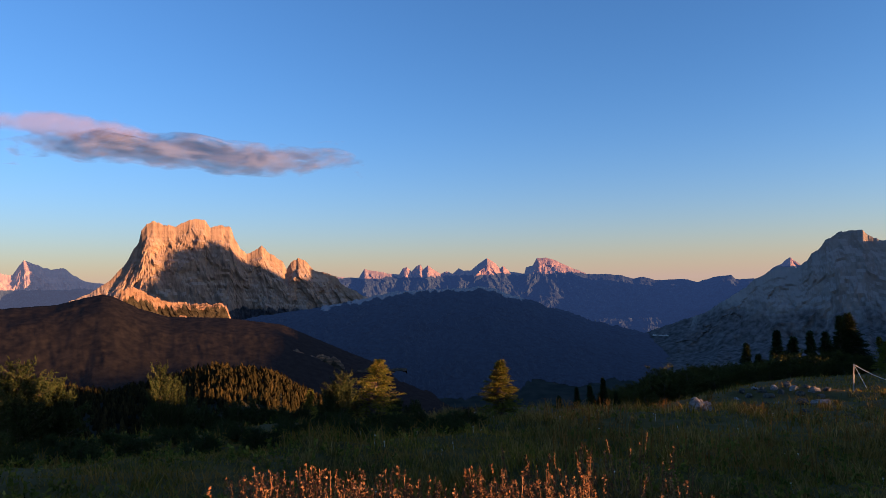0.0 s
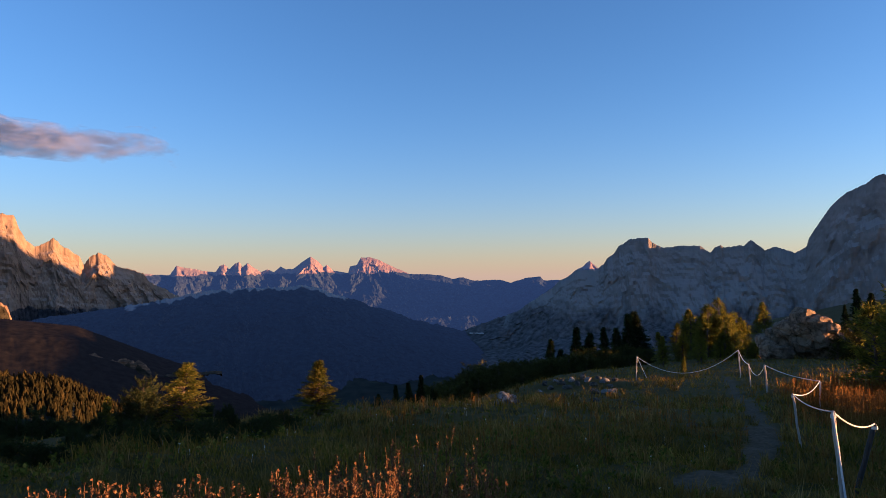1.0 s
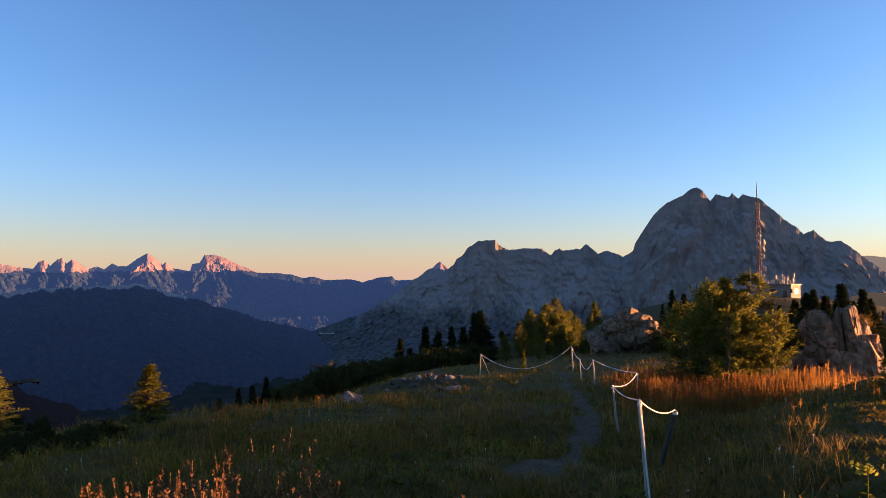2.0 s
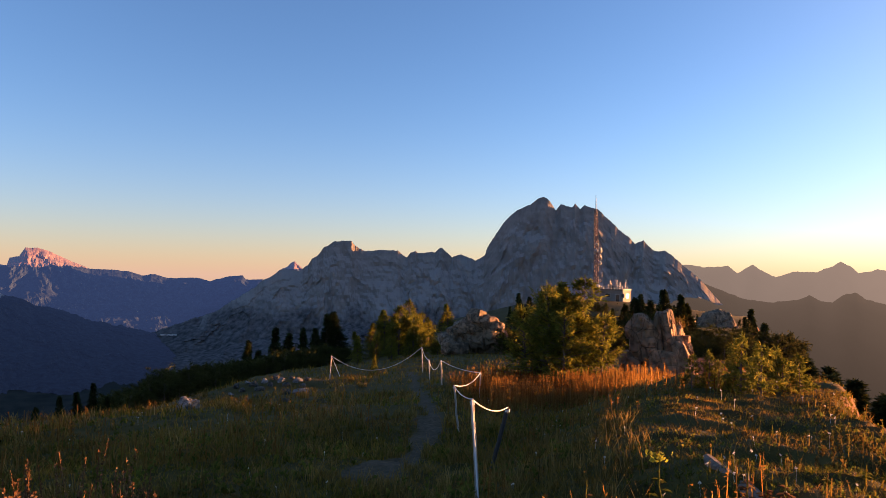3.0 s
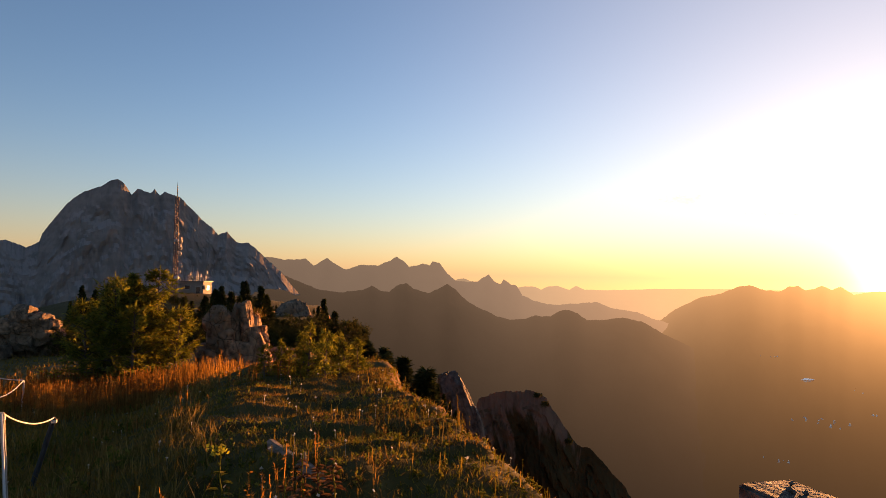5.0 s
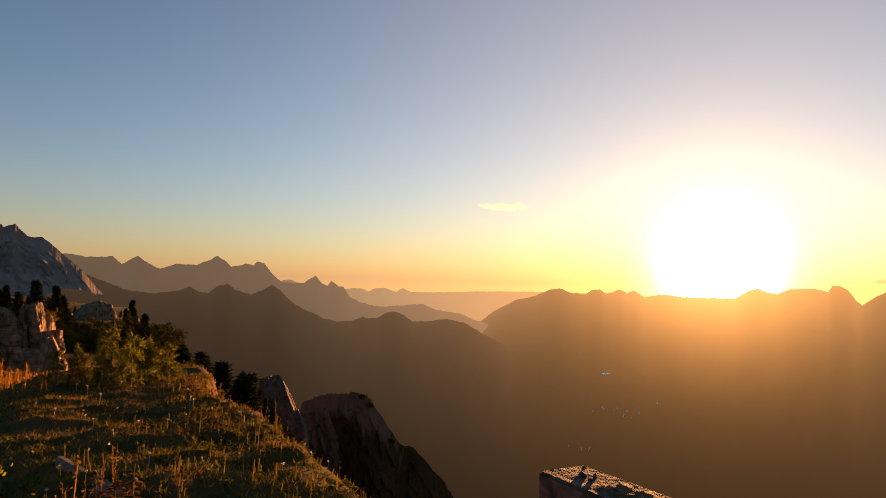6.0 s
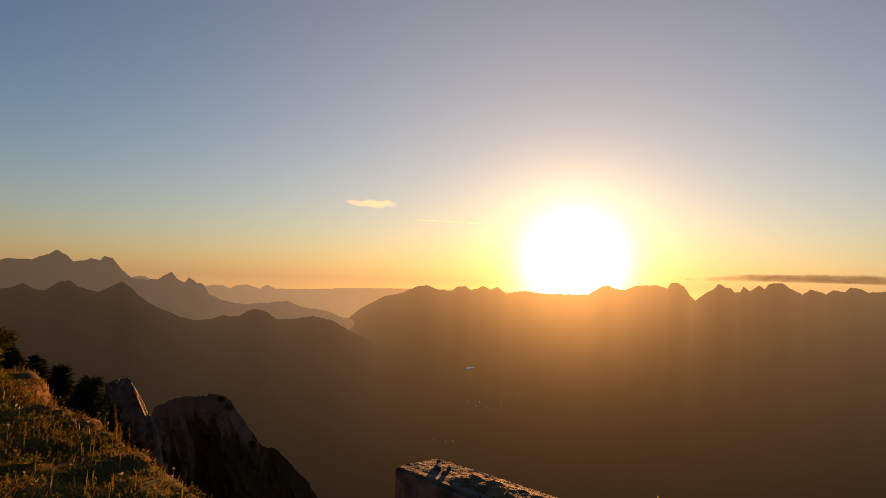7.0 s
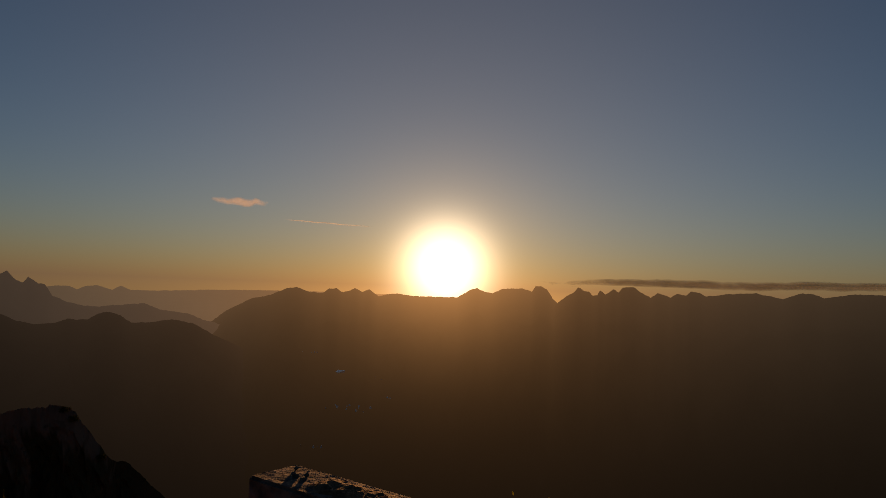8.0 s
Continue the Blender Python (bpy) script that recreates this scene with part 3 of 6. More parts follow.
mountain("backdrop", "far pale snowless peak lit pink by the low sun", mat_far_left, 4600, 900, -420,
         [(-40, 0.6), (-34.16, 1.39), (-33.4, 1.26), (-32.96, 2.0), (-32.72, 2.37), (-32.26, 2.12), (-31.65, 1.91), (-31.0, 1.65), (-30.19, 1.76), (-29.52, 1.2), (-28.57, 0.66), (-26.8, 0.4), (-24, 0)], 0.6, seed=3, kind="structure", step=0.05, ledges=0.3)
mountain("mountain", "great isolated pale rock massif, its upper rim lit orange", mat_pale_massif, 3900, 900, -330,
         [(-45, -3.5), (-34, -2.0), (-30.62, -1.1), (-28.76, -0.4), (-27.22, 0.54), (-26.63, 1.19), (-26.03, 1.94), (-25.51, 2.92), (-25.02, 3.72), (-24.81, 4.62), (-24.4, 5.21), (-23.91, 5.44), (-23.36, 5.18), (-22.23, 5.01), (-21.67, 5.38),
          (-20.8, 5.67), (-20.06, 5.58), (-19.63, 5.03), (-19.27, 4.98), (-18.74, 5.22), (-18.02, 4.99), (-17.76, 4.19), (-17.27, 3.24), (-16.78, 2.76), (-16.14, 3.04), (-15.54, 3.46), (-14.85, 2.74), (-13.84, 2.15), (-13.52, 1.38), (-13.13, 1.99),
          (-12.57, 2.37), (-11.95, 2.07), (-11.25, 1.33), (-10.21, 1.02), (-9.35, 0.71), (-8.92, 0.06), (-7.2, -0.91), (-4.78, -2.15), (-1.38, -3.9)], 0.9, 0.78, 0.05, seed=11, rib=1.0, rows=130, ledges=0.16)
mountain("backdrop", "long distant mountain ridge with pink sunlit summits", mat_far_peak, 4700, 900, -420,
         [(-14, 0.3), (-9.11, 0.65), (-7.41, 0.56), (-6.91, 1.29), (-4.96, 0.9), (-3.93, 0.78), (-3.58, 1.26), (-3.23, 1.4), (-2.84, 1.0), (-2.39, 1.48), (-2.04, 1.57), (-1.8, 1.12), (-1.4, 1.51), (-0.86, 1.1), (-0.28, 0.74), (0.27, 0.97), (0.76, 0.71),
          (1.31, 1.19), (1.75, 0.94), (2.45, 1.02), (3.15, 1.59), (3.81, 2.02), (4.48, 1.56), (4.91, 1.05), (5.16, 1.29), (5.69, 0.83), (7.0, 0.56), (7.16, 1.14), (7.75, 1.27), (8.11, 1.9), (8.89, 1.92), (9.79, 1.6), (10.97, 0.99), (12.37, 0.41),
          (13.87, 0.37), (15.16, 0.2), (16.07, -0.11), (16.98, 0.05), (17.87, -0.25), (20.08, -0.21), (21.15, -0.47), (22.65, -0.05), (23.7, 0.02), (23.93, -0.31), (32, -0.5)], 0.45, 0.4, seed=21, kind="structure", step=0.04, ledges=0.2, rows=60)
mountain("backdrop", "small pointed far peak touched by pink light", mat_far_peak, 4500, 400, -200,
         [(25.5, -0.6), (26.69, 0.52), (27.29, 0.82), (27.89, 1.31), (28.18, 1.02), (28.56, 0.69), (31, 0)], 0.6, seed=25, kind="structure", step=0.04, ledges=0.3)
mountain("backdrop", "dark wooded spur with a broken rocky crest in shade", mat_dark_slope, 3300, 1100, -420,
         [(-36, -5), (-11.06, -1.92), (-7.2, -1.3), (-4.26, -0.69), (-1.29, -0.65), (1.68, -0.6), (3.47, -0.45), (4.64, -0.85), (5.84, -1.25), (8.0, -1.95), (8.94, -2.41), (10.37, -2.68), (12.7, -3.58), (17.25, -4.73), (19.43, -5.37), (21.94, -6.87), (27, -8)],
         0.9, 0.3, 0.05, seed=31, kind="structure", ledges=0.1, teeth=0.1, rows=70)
mountain("rock_terrace", "low orange sunlit cliff band below the massif", mat_terrace, 3000, 110, -200,
         [(-27.3, -3.2), (-26.62, -0.7), (-26.23, 0.02), (-25.83, 0.18), (-25.02, 0.08), (-24.33, -0.35), (-23.17, -1.0), (-22.33, -1.15), (-21.05, -1.3), (-19.75, -1.32), (-18.43, -1.5), (-17.8, -3.2)], 1.6, 0.5, 0.03, seed=43, rib=0.5, ledges=0.12, rows=80, grain=0.6)
mountain("rock_terrace", "lower broken cliff band on the sunlit hillside", mat_terrace, 2700, 120, -200,
         [(-25.9, -3.2), (-25.43, -2.12), (-24.82, -1.98), (-23.17, -2.2), (-22.7, -2.6), (-22.2, -2.3), (-21.49, -2.3), (-20.9, -3.2)], 1.8, 0.5, 0.04, seed=45, rib=0.5, ledges=0.1, grain=0.5)
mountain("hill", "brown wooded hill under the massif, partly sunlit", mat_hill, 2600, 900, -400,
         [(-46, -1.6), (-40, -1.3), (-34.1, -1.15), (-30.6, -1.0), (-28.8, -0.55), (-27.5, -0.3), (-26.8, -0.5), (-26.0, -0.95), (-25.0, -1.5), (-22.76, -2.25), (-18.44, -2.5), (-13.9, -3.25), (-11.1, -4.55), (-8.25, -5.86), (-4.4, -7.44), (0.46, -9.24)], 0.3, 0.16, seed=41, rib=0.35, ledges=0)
mountain("rock_terrace", "small pale cliffs on the lower flank of the wooded hill", mat_terrace, 2340, 60, -300,
         [(-14.2, -7.2), (-13.2, -5.6), (-12.6, -5.5), (-12.0, -6.0), (-11.3, -6.0), (-10.6, -5.9), (-9.9, -6.3), (-9.2, -6.4), (-8.4, -7.6)], 2.2, 0.5, 0.04, seed=47, rib=0.25, ledges=0.4, grain=0.4)
mountain("mountain", "huge grey rock wall in shade with a broad domed summit", mat_wall, 3400, 1300, -400,
         [(12, -5.6), (16, -4.9), (21.57, -3.0), (23.76, -1.6), (25.32, -0.45), (26.92, 0.57), (28.33, 0.44), (29.03, 0.94), (29.35, 1.52), (29.83, 1.77), (30.29, 2.42), (31.24, 3.07), (32.69, 3.1), (33.19, 2.56), (33.83, 2.28), (36.67, 2.37), (37.52, 1.74),
          (37.86, 2.19), (38.25, 2.34), (38.55, 2.1), (39.98, 2.22), (40.47, 2.67), (41.47, 1.84), (42.21, 2.09), (43.55, 1.51), (44.34, 2.01), (44.53, 2.6), (45.65, 4.34), (46.14, 5.08), (47.11, 5.96), (48.33, 6.45), (48.92, 6.93), (49.45, 7.03), (49.89, 6.83),
          (50.47, 5.95), (50.9, 6.48), (51.82, 6.13), (52.1, 6.47), (52.53, 5.98), (52.86, 6.31), (54.01, 5.95), (55.6, 4.4), (57.06, 3.07), (57.73, 3.28), (58.52, 2.41), (59.49, 2.42), (60.88, 1.21), (62.4, -0.2), (64, -2.2), (68, -5)],
         0.75, 0.66, 0.05, seed=51, far_dist=2900, rib=0.75, rows=100, ledges=0.08)
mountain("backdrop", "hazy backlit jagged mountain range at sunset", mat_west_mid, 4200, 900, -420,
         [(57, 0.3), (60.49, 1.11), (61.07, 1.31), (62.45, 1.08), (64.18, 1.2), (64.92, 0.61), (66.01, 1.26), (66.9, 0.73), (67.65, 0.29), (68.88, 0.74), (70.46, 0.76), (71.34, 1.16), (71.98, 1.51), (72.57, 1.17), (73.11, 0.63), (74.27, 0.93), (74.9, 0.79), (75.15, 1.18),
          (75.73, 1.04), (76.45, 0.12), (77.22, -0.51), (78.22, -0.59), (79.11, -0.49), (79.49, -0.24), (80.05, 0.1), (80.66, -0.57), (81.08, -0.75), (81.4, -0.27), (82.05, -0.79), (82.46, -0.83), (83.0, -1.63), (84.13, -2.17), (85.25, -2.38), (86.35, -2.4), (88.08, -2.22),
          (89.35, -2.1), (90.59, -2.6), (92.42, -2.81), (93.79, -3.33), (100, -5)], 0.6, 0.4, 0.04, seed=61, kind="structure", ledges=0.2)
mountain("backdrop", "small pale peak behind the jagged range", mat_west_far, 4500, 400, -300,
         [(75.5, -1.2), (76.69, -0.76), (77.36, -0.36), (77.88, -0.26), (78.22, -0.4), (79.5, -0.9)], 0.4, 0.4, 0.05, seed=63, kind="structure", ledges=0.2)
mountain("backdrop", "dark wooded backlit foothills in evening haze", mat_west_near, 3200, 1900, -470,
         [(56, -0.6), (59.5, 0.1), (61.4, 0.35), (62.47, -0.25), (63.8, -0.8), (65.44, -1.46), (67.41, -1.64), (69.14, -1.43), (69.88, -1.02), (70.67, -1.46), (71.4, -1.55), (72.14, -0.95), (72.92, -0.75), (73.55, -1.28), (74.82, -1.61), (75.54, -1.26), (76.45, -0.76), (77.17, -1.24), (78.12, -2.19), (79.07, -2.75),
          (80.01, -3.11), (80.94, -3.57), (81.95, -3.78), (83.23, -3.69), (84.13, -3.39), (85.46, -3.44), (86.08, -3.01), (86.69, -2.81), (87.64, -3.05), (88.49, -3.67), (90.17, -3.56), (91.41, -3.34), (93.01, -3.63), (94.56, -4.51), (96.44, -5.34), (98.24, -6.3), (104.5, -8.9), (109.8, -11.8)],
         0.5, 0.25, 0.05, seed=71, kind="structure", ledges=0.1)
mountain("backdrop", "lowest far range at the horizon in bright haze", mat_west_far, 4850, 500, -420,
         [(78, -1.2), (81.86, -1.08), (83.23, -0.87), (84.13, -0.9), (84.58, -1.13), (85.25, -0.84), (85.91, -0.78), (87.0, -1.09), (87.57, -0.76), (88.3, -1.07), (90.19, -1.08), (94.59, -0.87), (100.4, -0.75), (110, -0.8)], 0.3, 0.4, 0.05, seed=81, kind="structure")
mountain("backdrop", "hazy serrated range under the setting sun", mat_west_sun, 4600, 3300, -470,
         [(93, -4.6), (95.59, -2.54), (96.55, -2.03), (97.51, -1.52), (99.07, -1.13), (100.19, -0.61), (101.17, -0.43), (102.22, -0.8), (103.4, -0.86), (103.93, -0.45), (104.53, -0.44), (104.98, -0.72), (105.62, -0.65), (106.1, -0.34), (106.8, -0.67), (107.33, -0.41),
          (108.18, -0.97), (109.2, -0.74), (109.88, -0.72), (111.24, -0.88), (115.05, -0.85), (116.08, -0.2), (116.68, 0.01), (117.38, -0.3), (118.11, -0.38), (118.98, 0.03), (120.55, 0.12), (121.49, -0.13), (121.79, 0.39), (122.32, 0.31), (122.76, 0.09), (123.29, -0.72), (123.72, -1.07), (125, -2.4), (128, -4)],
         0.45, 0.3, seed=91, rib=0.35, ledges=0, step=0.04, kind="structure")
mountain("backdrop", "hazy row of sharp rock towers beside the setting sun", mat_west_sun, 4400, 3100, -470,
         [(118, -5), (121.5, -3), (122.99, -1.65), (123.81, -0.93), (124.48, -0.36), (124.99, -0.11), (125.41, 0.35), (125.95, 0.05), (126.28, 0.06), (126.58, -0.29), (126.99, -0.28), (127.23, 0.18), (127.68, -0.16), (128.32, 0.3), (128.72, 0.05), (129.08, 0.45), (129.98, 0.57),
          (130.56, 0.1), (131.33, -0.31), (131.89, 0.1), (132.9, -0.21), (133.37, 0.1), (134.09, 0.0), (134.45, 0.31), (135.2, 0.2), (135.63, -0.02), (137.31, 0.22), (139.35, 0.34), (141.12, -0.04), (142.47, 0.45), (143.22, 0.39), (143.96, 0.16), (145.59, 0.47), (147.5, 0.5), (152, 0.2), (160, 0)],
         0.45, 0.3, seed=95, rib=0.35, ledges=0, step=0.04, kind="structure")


# ---- rocks ----
def box(sx, sy, sz, bevel=0.0):
    bm = bmesh.new()
    bmesh.ops.create_cube(bm, size=1)
    for v in bm.verts:
        v.co = Vector((v.co.x * sx, v.co.y * sy, v.co.z * sz))
    if bevel:
        bmesh.ops.bevel(bm, geom=bm.edges[:], offset=bevel, segments=2, affect="EDGES")
    return bm


def bm_mesh(name, bm, mat):
    me = bpy.data.meshes.new(name)
    bm.to_mesh(me)
    bm.free()
    me.materials.append(mat)
    return me


def shift(x, y, z):
    return Matrix.Translation((x, y, z))


def pole_mesh(name, height, radius, mat, sides=6):
    return mesh_of(name, *tube(np.array([(0, 0, 0), (0, 0, height)]), [radius, radius * 0.8], sides), [mat], True)


def spot(bearing, r, lift=0.0):
    """A place on the ground by bearing and distance from the viewpoint."""
    x, y = polar(bearing, r)
    return Vector((float(x), float(y), float(ground_z(x, y)) + lift))


def airy(bearing, r, height):
    """A place by bearing, distance and degrees above the level."""
    x, y = polar(bearing, r)
    return Vector((float(x), float(y), EYE + r * math.tan(radians(height))))


def ball(level):
    bm = bmesh.new()
    bmesh.ops.create_icosphere(bm, subdivisions=level, radius=1)
    v = np.array([p.co[:] for p in bm.verts])
    f = np.array([[p.index for p in q.verts] for q in bm.faces])
    bm.free()
    return v, f


BALLS = {k: ball(k) for k in (1, 2, 3, 4, 5)}


def stone_arrays(size, seed, level=4, cuts=9, rugged=0.12):
    """A broken block: a ball cut flat on many sides, then roughened."""
    rng = np.random.default_rng(seed)
    v, f = BALLS[level]
    v = v.copy()
    for k in range(cuts):
        d = rng.normal(size=3)
        d /= np.linalg.norm(d)
        over = np.maximum(v @ d - rng.uniform(0.45, 0.78), 0)
        v -= over[:, None] * d * 0.93
    o = rng.uniform(0, 50, 3)
    n = v / np.linalg.norm(v, axis=1, keepdims=True)
    bumpy = fbm(v[:, 0] * 2.2 + o[0], v[:, 1] * 2.2 + o[1], v[:, 2] * 2.2 + o[2], 5, seed) * rugged
    cracks = -np.maximum(0, 0.12 - np.abs(vnoise(v[:, 0] * 2 + o[1], v[:, 1] * 2 + o[2], v[:, 2] * 1.2 + o[0], seed + 3))) * rugged * 6
    v = v + n * (bumpy + cracks)[:, None]
    return v * np.asarray(size) / 2, f


def block_arrays(size, seed, level=5, rugged=0.1):
    """A tall rounded block, boxy rather than round, chipped and cleft."""
    rng = np.random.default_rng(seed)
    v, f = BALLS[level]
    p = 3.2
    v = v / (np.abs(v) ** p).sum(1, keepdims=True) ** (1 / p)
    v = v * (1 + 0.16 * v[:, 2:3] * rng.uniform(-1, 0.6)) * np.array([1, 1, 1])
    for k in range(12):
        d = rng.normal(size=3) * (1, 1, 0.8)
        d /= np.linalg.norm(d)
        over = np.maximum(v @ d - rng.uniform(0.74, 1.08), 0)
        v = v - over[:, None] * d * 0.95
    o = rng.uniform(0, 50, 3)
    n = v / np.linalg.norm(v, axis=1, keepdims=True)
    a = fbm(v[:, 0] * 1.6 + o[0], v[:, 1] * 1.6 + o[1], v[:, 2] * 1.6 + o[2], 6, seed, gain=0.55) * rugged * 1.3
    cl = -np.maximum(0, 0.10 - np.abs(vnoise(v[:, 0] * 1.5 + o[1], v[:, 1] * 1.5 + o[2], v[:, 2] * 0.6 + o[0], seed + 3))) * rugged * 12
    cl = cl - np.maximum(0, 0.07 - np.abs(vnoise(v[:, 0] * 0.7 + o[2], v[:, 1] * 0.7, v[:, 2] * 1.9 + o[1], seed + 4))) * rugged * 10
    return (v + n * (a + cl)[:, None]) * np.asarray(size) / 2, f


def stone(name, size, seed, mat, level=4, cuts=9, rugged=0.12):
    if cuts == 0:
        return mesh_of(name, *block_arrays(size, seed, level, rugged), [mat], False)
    v, f = stone_arrays(size, seed, level, cuts, rugged)
    return mesh_of(name, v, f, [mat], False)


def thing(name, label, category, at=(0, 0, 0), turn=0, group=""):
    ob = new(name)
    ob.empty_display_size = 0.1
    ob.matrix_basis = Matrix.Translation(at) @ pose(0, 0, 0, 0, 0, turn)
    return tagged(ob, label, category, group)


def slab_arrays(size, seed, level=5, rugged=0.085):
    """An upright split block: flat sides, broken edges, open joints."""
    rng = np.random.default_rng(seed)
    v, f = BALLS[level]
    p = 7.0
    v = v / (np.abs(v) ** p).sum(1, keepdims=True) ** (1 / p)
    for k in range(15):
        d = rng.normal(size=3) * (1, 1, 0.45 + 0.6 * (k % 3 == 0))
        d /= np.linalg.norm(d)
        over = np.maximum(v @ d - rng.uniform(0.84, 1.2), 0)
        v = v - over[:, None] * d
    o = rng.uniform(0, 50, 3)
    n = v / np.linalg.norm(v, axis=1, keepdims=True)
    a = fbm(v[:, 0] * 1.8 + o[0], v[:, 1] * 1.8 + o[1], v[:, 2] * 1.3 + o[2], 6, seed, gain=0.55) * rugged * 1.5
    for k, (sx, sz) in enumerate(((2.2, 0.35), (0.5, 2.3))):
        joint = np.abs(vnoise(v[:, 0] * sx + o[k], v[:, 1] * sx + o[2 - k], v[:, 2] * sz + o[1], seed + 3 + k))
        a = a - np.maximum(0, 0.06 - joint) * rugged * 26
    return (v + n * a[:, None]) * np.asarray(size) / 2, f


outcrop = thing("rock_outcrop", "cleft pale brown rock outcrop with sunlit edges", "rock", spot(59, 24))
for k, (b, h, r, size, lean) in enumerate([
        (57.45, -4.0, 24.0, (0.98, 1.1, 0.98), (3, 0)), (57.6, -5.6, 24.0, (0.84, 1.1, 0.8), (-4, 0)), (57.05, -7.6, 23.8, (0.52, 0.8, 1.15), (-17, 0)), (58.45, -6.75, 23.8, (0.68, 0.8, 0.92), (4, 0)), (58.3, -8.0, 23.6, (0.6, 0.7, 0.7), (-8, 0)),
        (58.95, -4.7, 24.4, (0.42, 1.0, 1.75), (-3, 0)), (59.75, -4.75, 24.2, (0.5, 1.0, 1.9), (-9, 0)), (60.35, -5.1, 24.5, (0.46, 1.0, 1.5), (-12, 0)), (60.75, -6.7, 23.9, (0.55, 0.9, 1.5), (-15, 0)), (59.6, -7.1, 23.7, (0.62, 0.8, 1.1), (-6, 0)),
        (61.3, -7.6, 23.7, (0.42, 0.7, 0.9), (-20, 0)), (60.95, -4.75, 24.2, (0.3, 0.4, 0.28), (0, 0)), (61.05, -5.6, 24.2, (0.34, 0.6, 0.6), (-12, 0)), (60.2, -8.5, 23.3, (0.7, 0.6, 0.5), (5, 0)), (59.0, -8.6, 23.3, (0.5, 0.5, 0.42), (0, 0)), (61.9, -8.5, 23.5, (0.45, 0.5, 0.4), (0, 0)),
        (59.2, -6.4, 25.0, (1.9, 0.7, 1.9), (0, 0)), (56.3, -6.9, 24.5, (0.45, 0.6, 0.9), (6, 0)), (62.3, -6.9, 24.6, (0.7, 0.7, 0.6), (-10, 0))]):
    where = outcrop.matrix_basis.inverted() @ airy(b, r, h)
    # the wide filler behind is darker rock, painting shade into the clefts
    part("boulder", mesh_of("boulder", *slab_arrays([size[0] * 1.04, size[1], size[2] * 1.04], 100 + k), [mat_crag if size[0] == 1.9 else mat_boulder], False), outcrop,
         m=Matrix.Translation(where) @ pose(0, 0, 0, 0, 0, -b + 9 * math.sin(k * 2.3)) @ pose(0, 0, 0, 0, lean[0] * 0.7, 0))

ruin = thing("rock_outcrop", "broad broken limestone outcrop among young trees, one end sunlit", "rock", spot(43.5, 62, -0.5))
rng = np.random.default_rng(17)
for k in range(34):                               # rubble piled up to a low ridge, highest to one side
    b = 41.3 + 4.7 * ((k * 0.618) % 1)
    top = np.interp(b, [41.0, 41.8, 42.8, 43.9, 45.2, 45.9, 46.2], [-5.4, -4.1, -3.1, -2.75, -3.2, -4.0, -5.2])
    h = top - 0.45 - 2.7 * ((k * 0.414) % 1)
    size = rng.uniform(0.85, 1.9) * np.array((1, 1, rng.uniform(0.7, 1.15)))
    where = ruin.matrix_basis.inverted() @ airy(b, 61 + 1.4 * rng.random() - 0.5 * (h + 5), h)
    part("boulder", mesh_of("boulder", *slab_arrays(size, 130 + k, 4, 0.09), [mat_ruin], False), ruin, m=Matrix.Translation(where) @ pose(0, 0, 0, rng.uniform(-14, 14), rng.uniform(-18, 18), rng.uniform(0, 180)))
for k, (b, h, size) in enumerate(((41.4, -5.9, (1.5, 1.2, 1.5)), (42.3, -6.1, (1.7, 1.2, 1.1)), (43.6, -5.0, (4, 1.4, 3.4)), (44.9, -5.3, (2.5, 1.4, 2.5)))):
    where = ruin.matrix_basis.inverted() @ airy(b, 60.6 if k < 2 else 62.6, h)
    part("boulder", mesh_of("boulder", *slab_arrays(size, 180 + k, 5, 0.08), [mat_ruin], False), ruin, m=Matrix.Translation(where) @ pose(0, 0, 0, 0, 0, -b))

knob = thing("rock_outcrop", "rounded grey crag beside dark conifers near the hut", "rock", spot(64, 135, -6))
for k, (b, h, r, size, lean) in enumerate([(63.6, -3.9, 135, (6.0, 6, 8.5), -6), (62.5, -4.0, 134, (4.2, 5, 7.4), 8), (64.6, -4.8, 134, (3.6, 5, 6.5), -14), (61.0, -4.0, 138, (3.4, 4, 5), 12), (60.2, -4.6, 137, (2.8, 3, 4), 6), (63.4, -6.0, 131, (7, 5, 4), 0)]):
    where = knob.matrix_basis.inverted() @ airy(b, r, h)
    part("boulder", mesh_of("boulder", *block_arrays(size, 150 + k, 5, 0.14), [mat_ruin], False), knob, m=Matrix.Translation(where) @ pose(0, 0, 0, 0, 0, -b) @ pose(0, 0, 0, 0, lean, 0))

spire = thing("crag", "slanting pale rock slab on the cliff side", "rock", spot(77.5, 112))
for k, (b, h, r, size, lean) in enumerate([(77.75, -10.9, 110, (3.5, 3.5, 10.5), -25), (79.15, -13.2, 109.5, (2.7, 3.5, 8.5), -12), (76.5, -9.7, 112, (2.6, 4, 5), -20), (76.9, -13.5, 112, (6, 5, 9), -12), (78.3, -16.5, 112, (8, 6, 7), 0)]):
    where = spire.matrix_basis.inverted() @ airy(b, r, h)
    part("boulder", mesh_of("boulder", *slab_arrays(size, 170 + k, 5, 0.06), [mat_slab if k < 2 else mat_crag], False), spire, m=Matrix.Translation(where) @ pose(0, 0, 0, 0, 0, -b - 12) @ pose(0, 0, 0, 0, lean, 0))

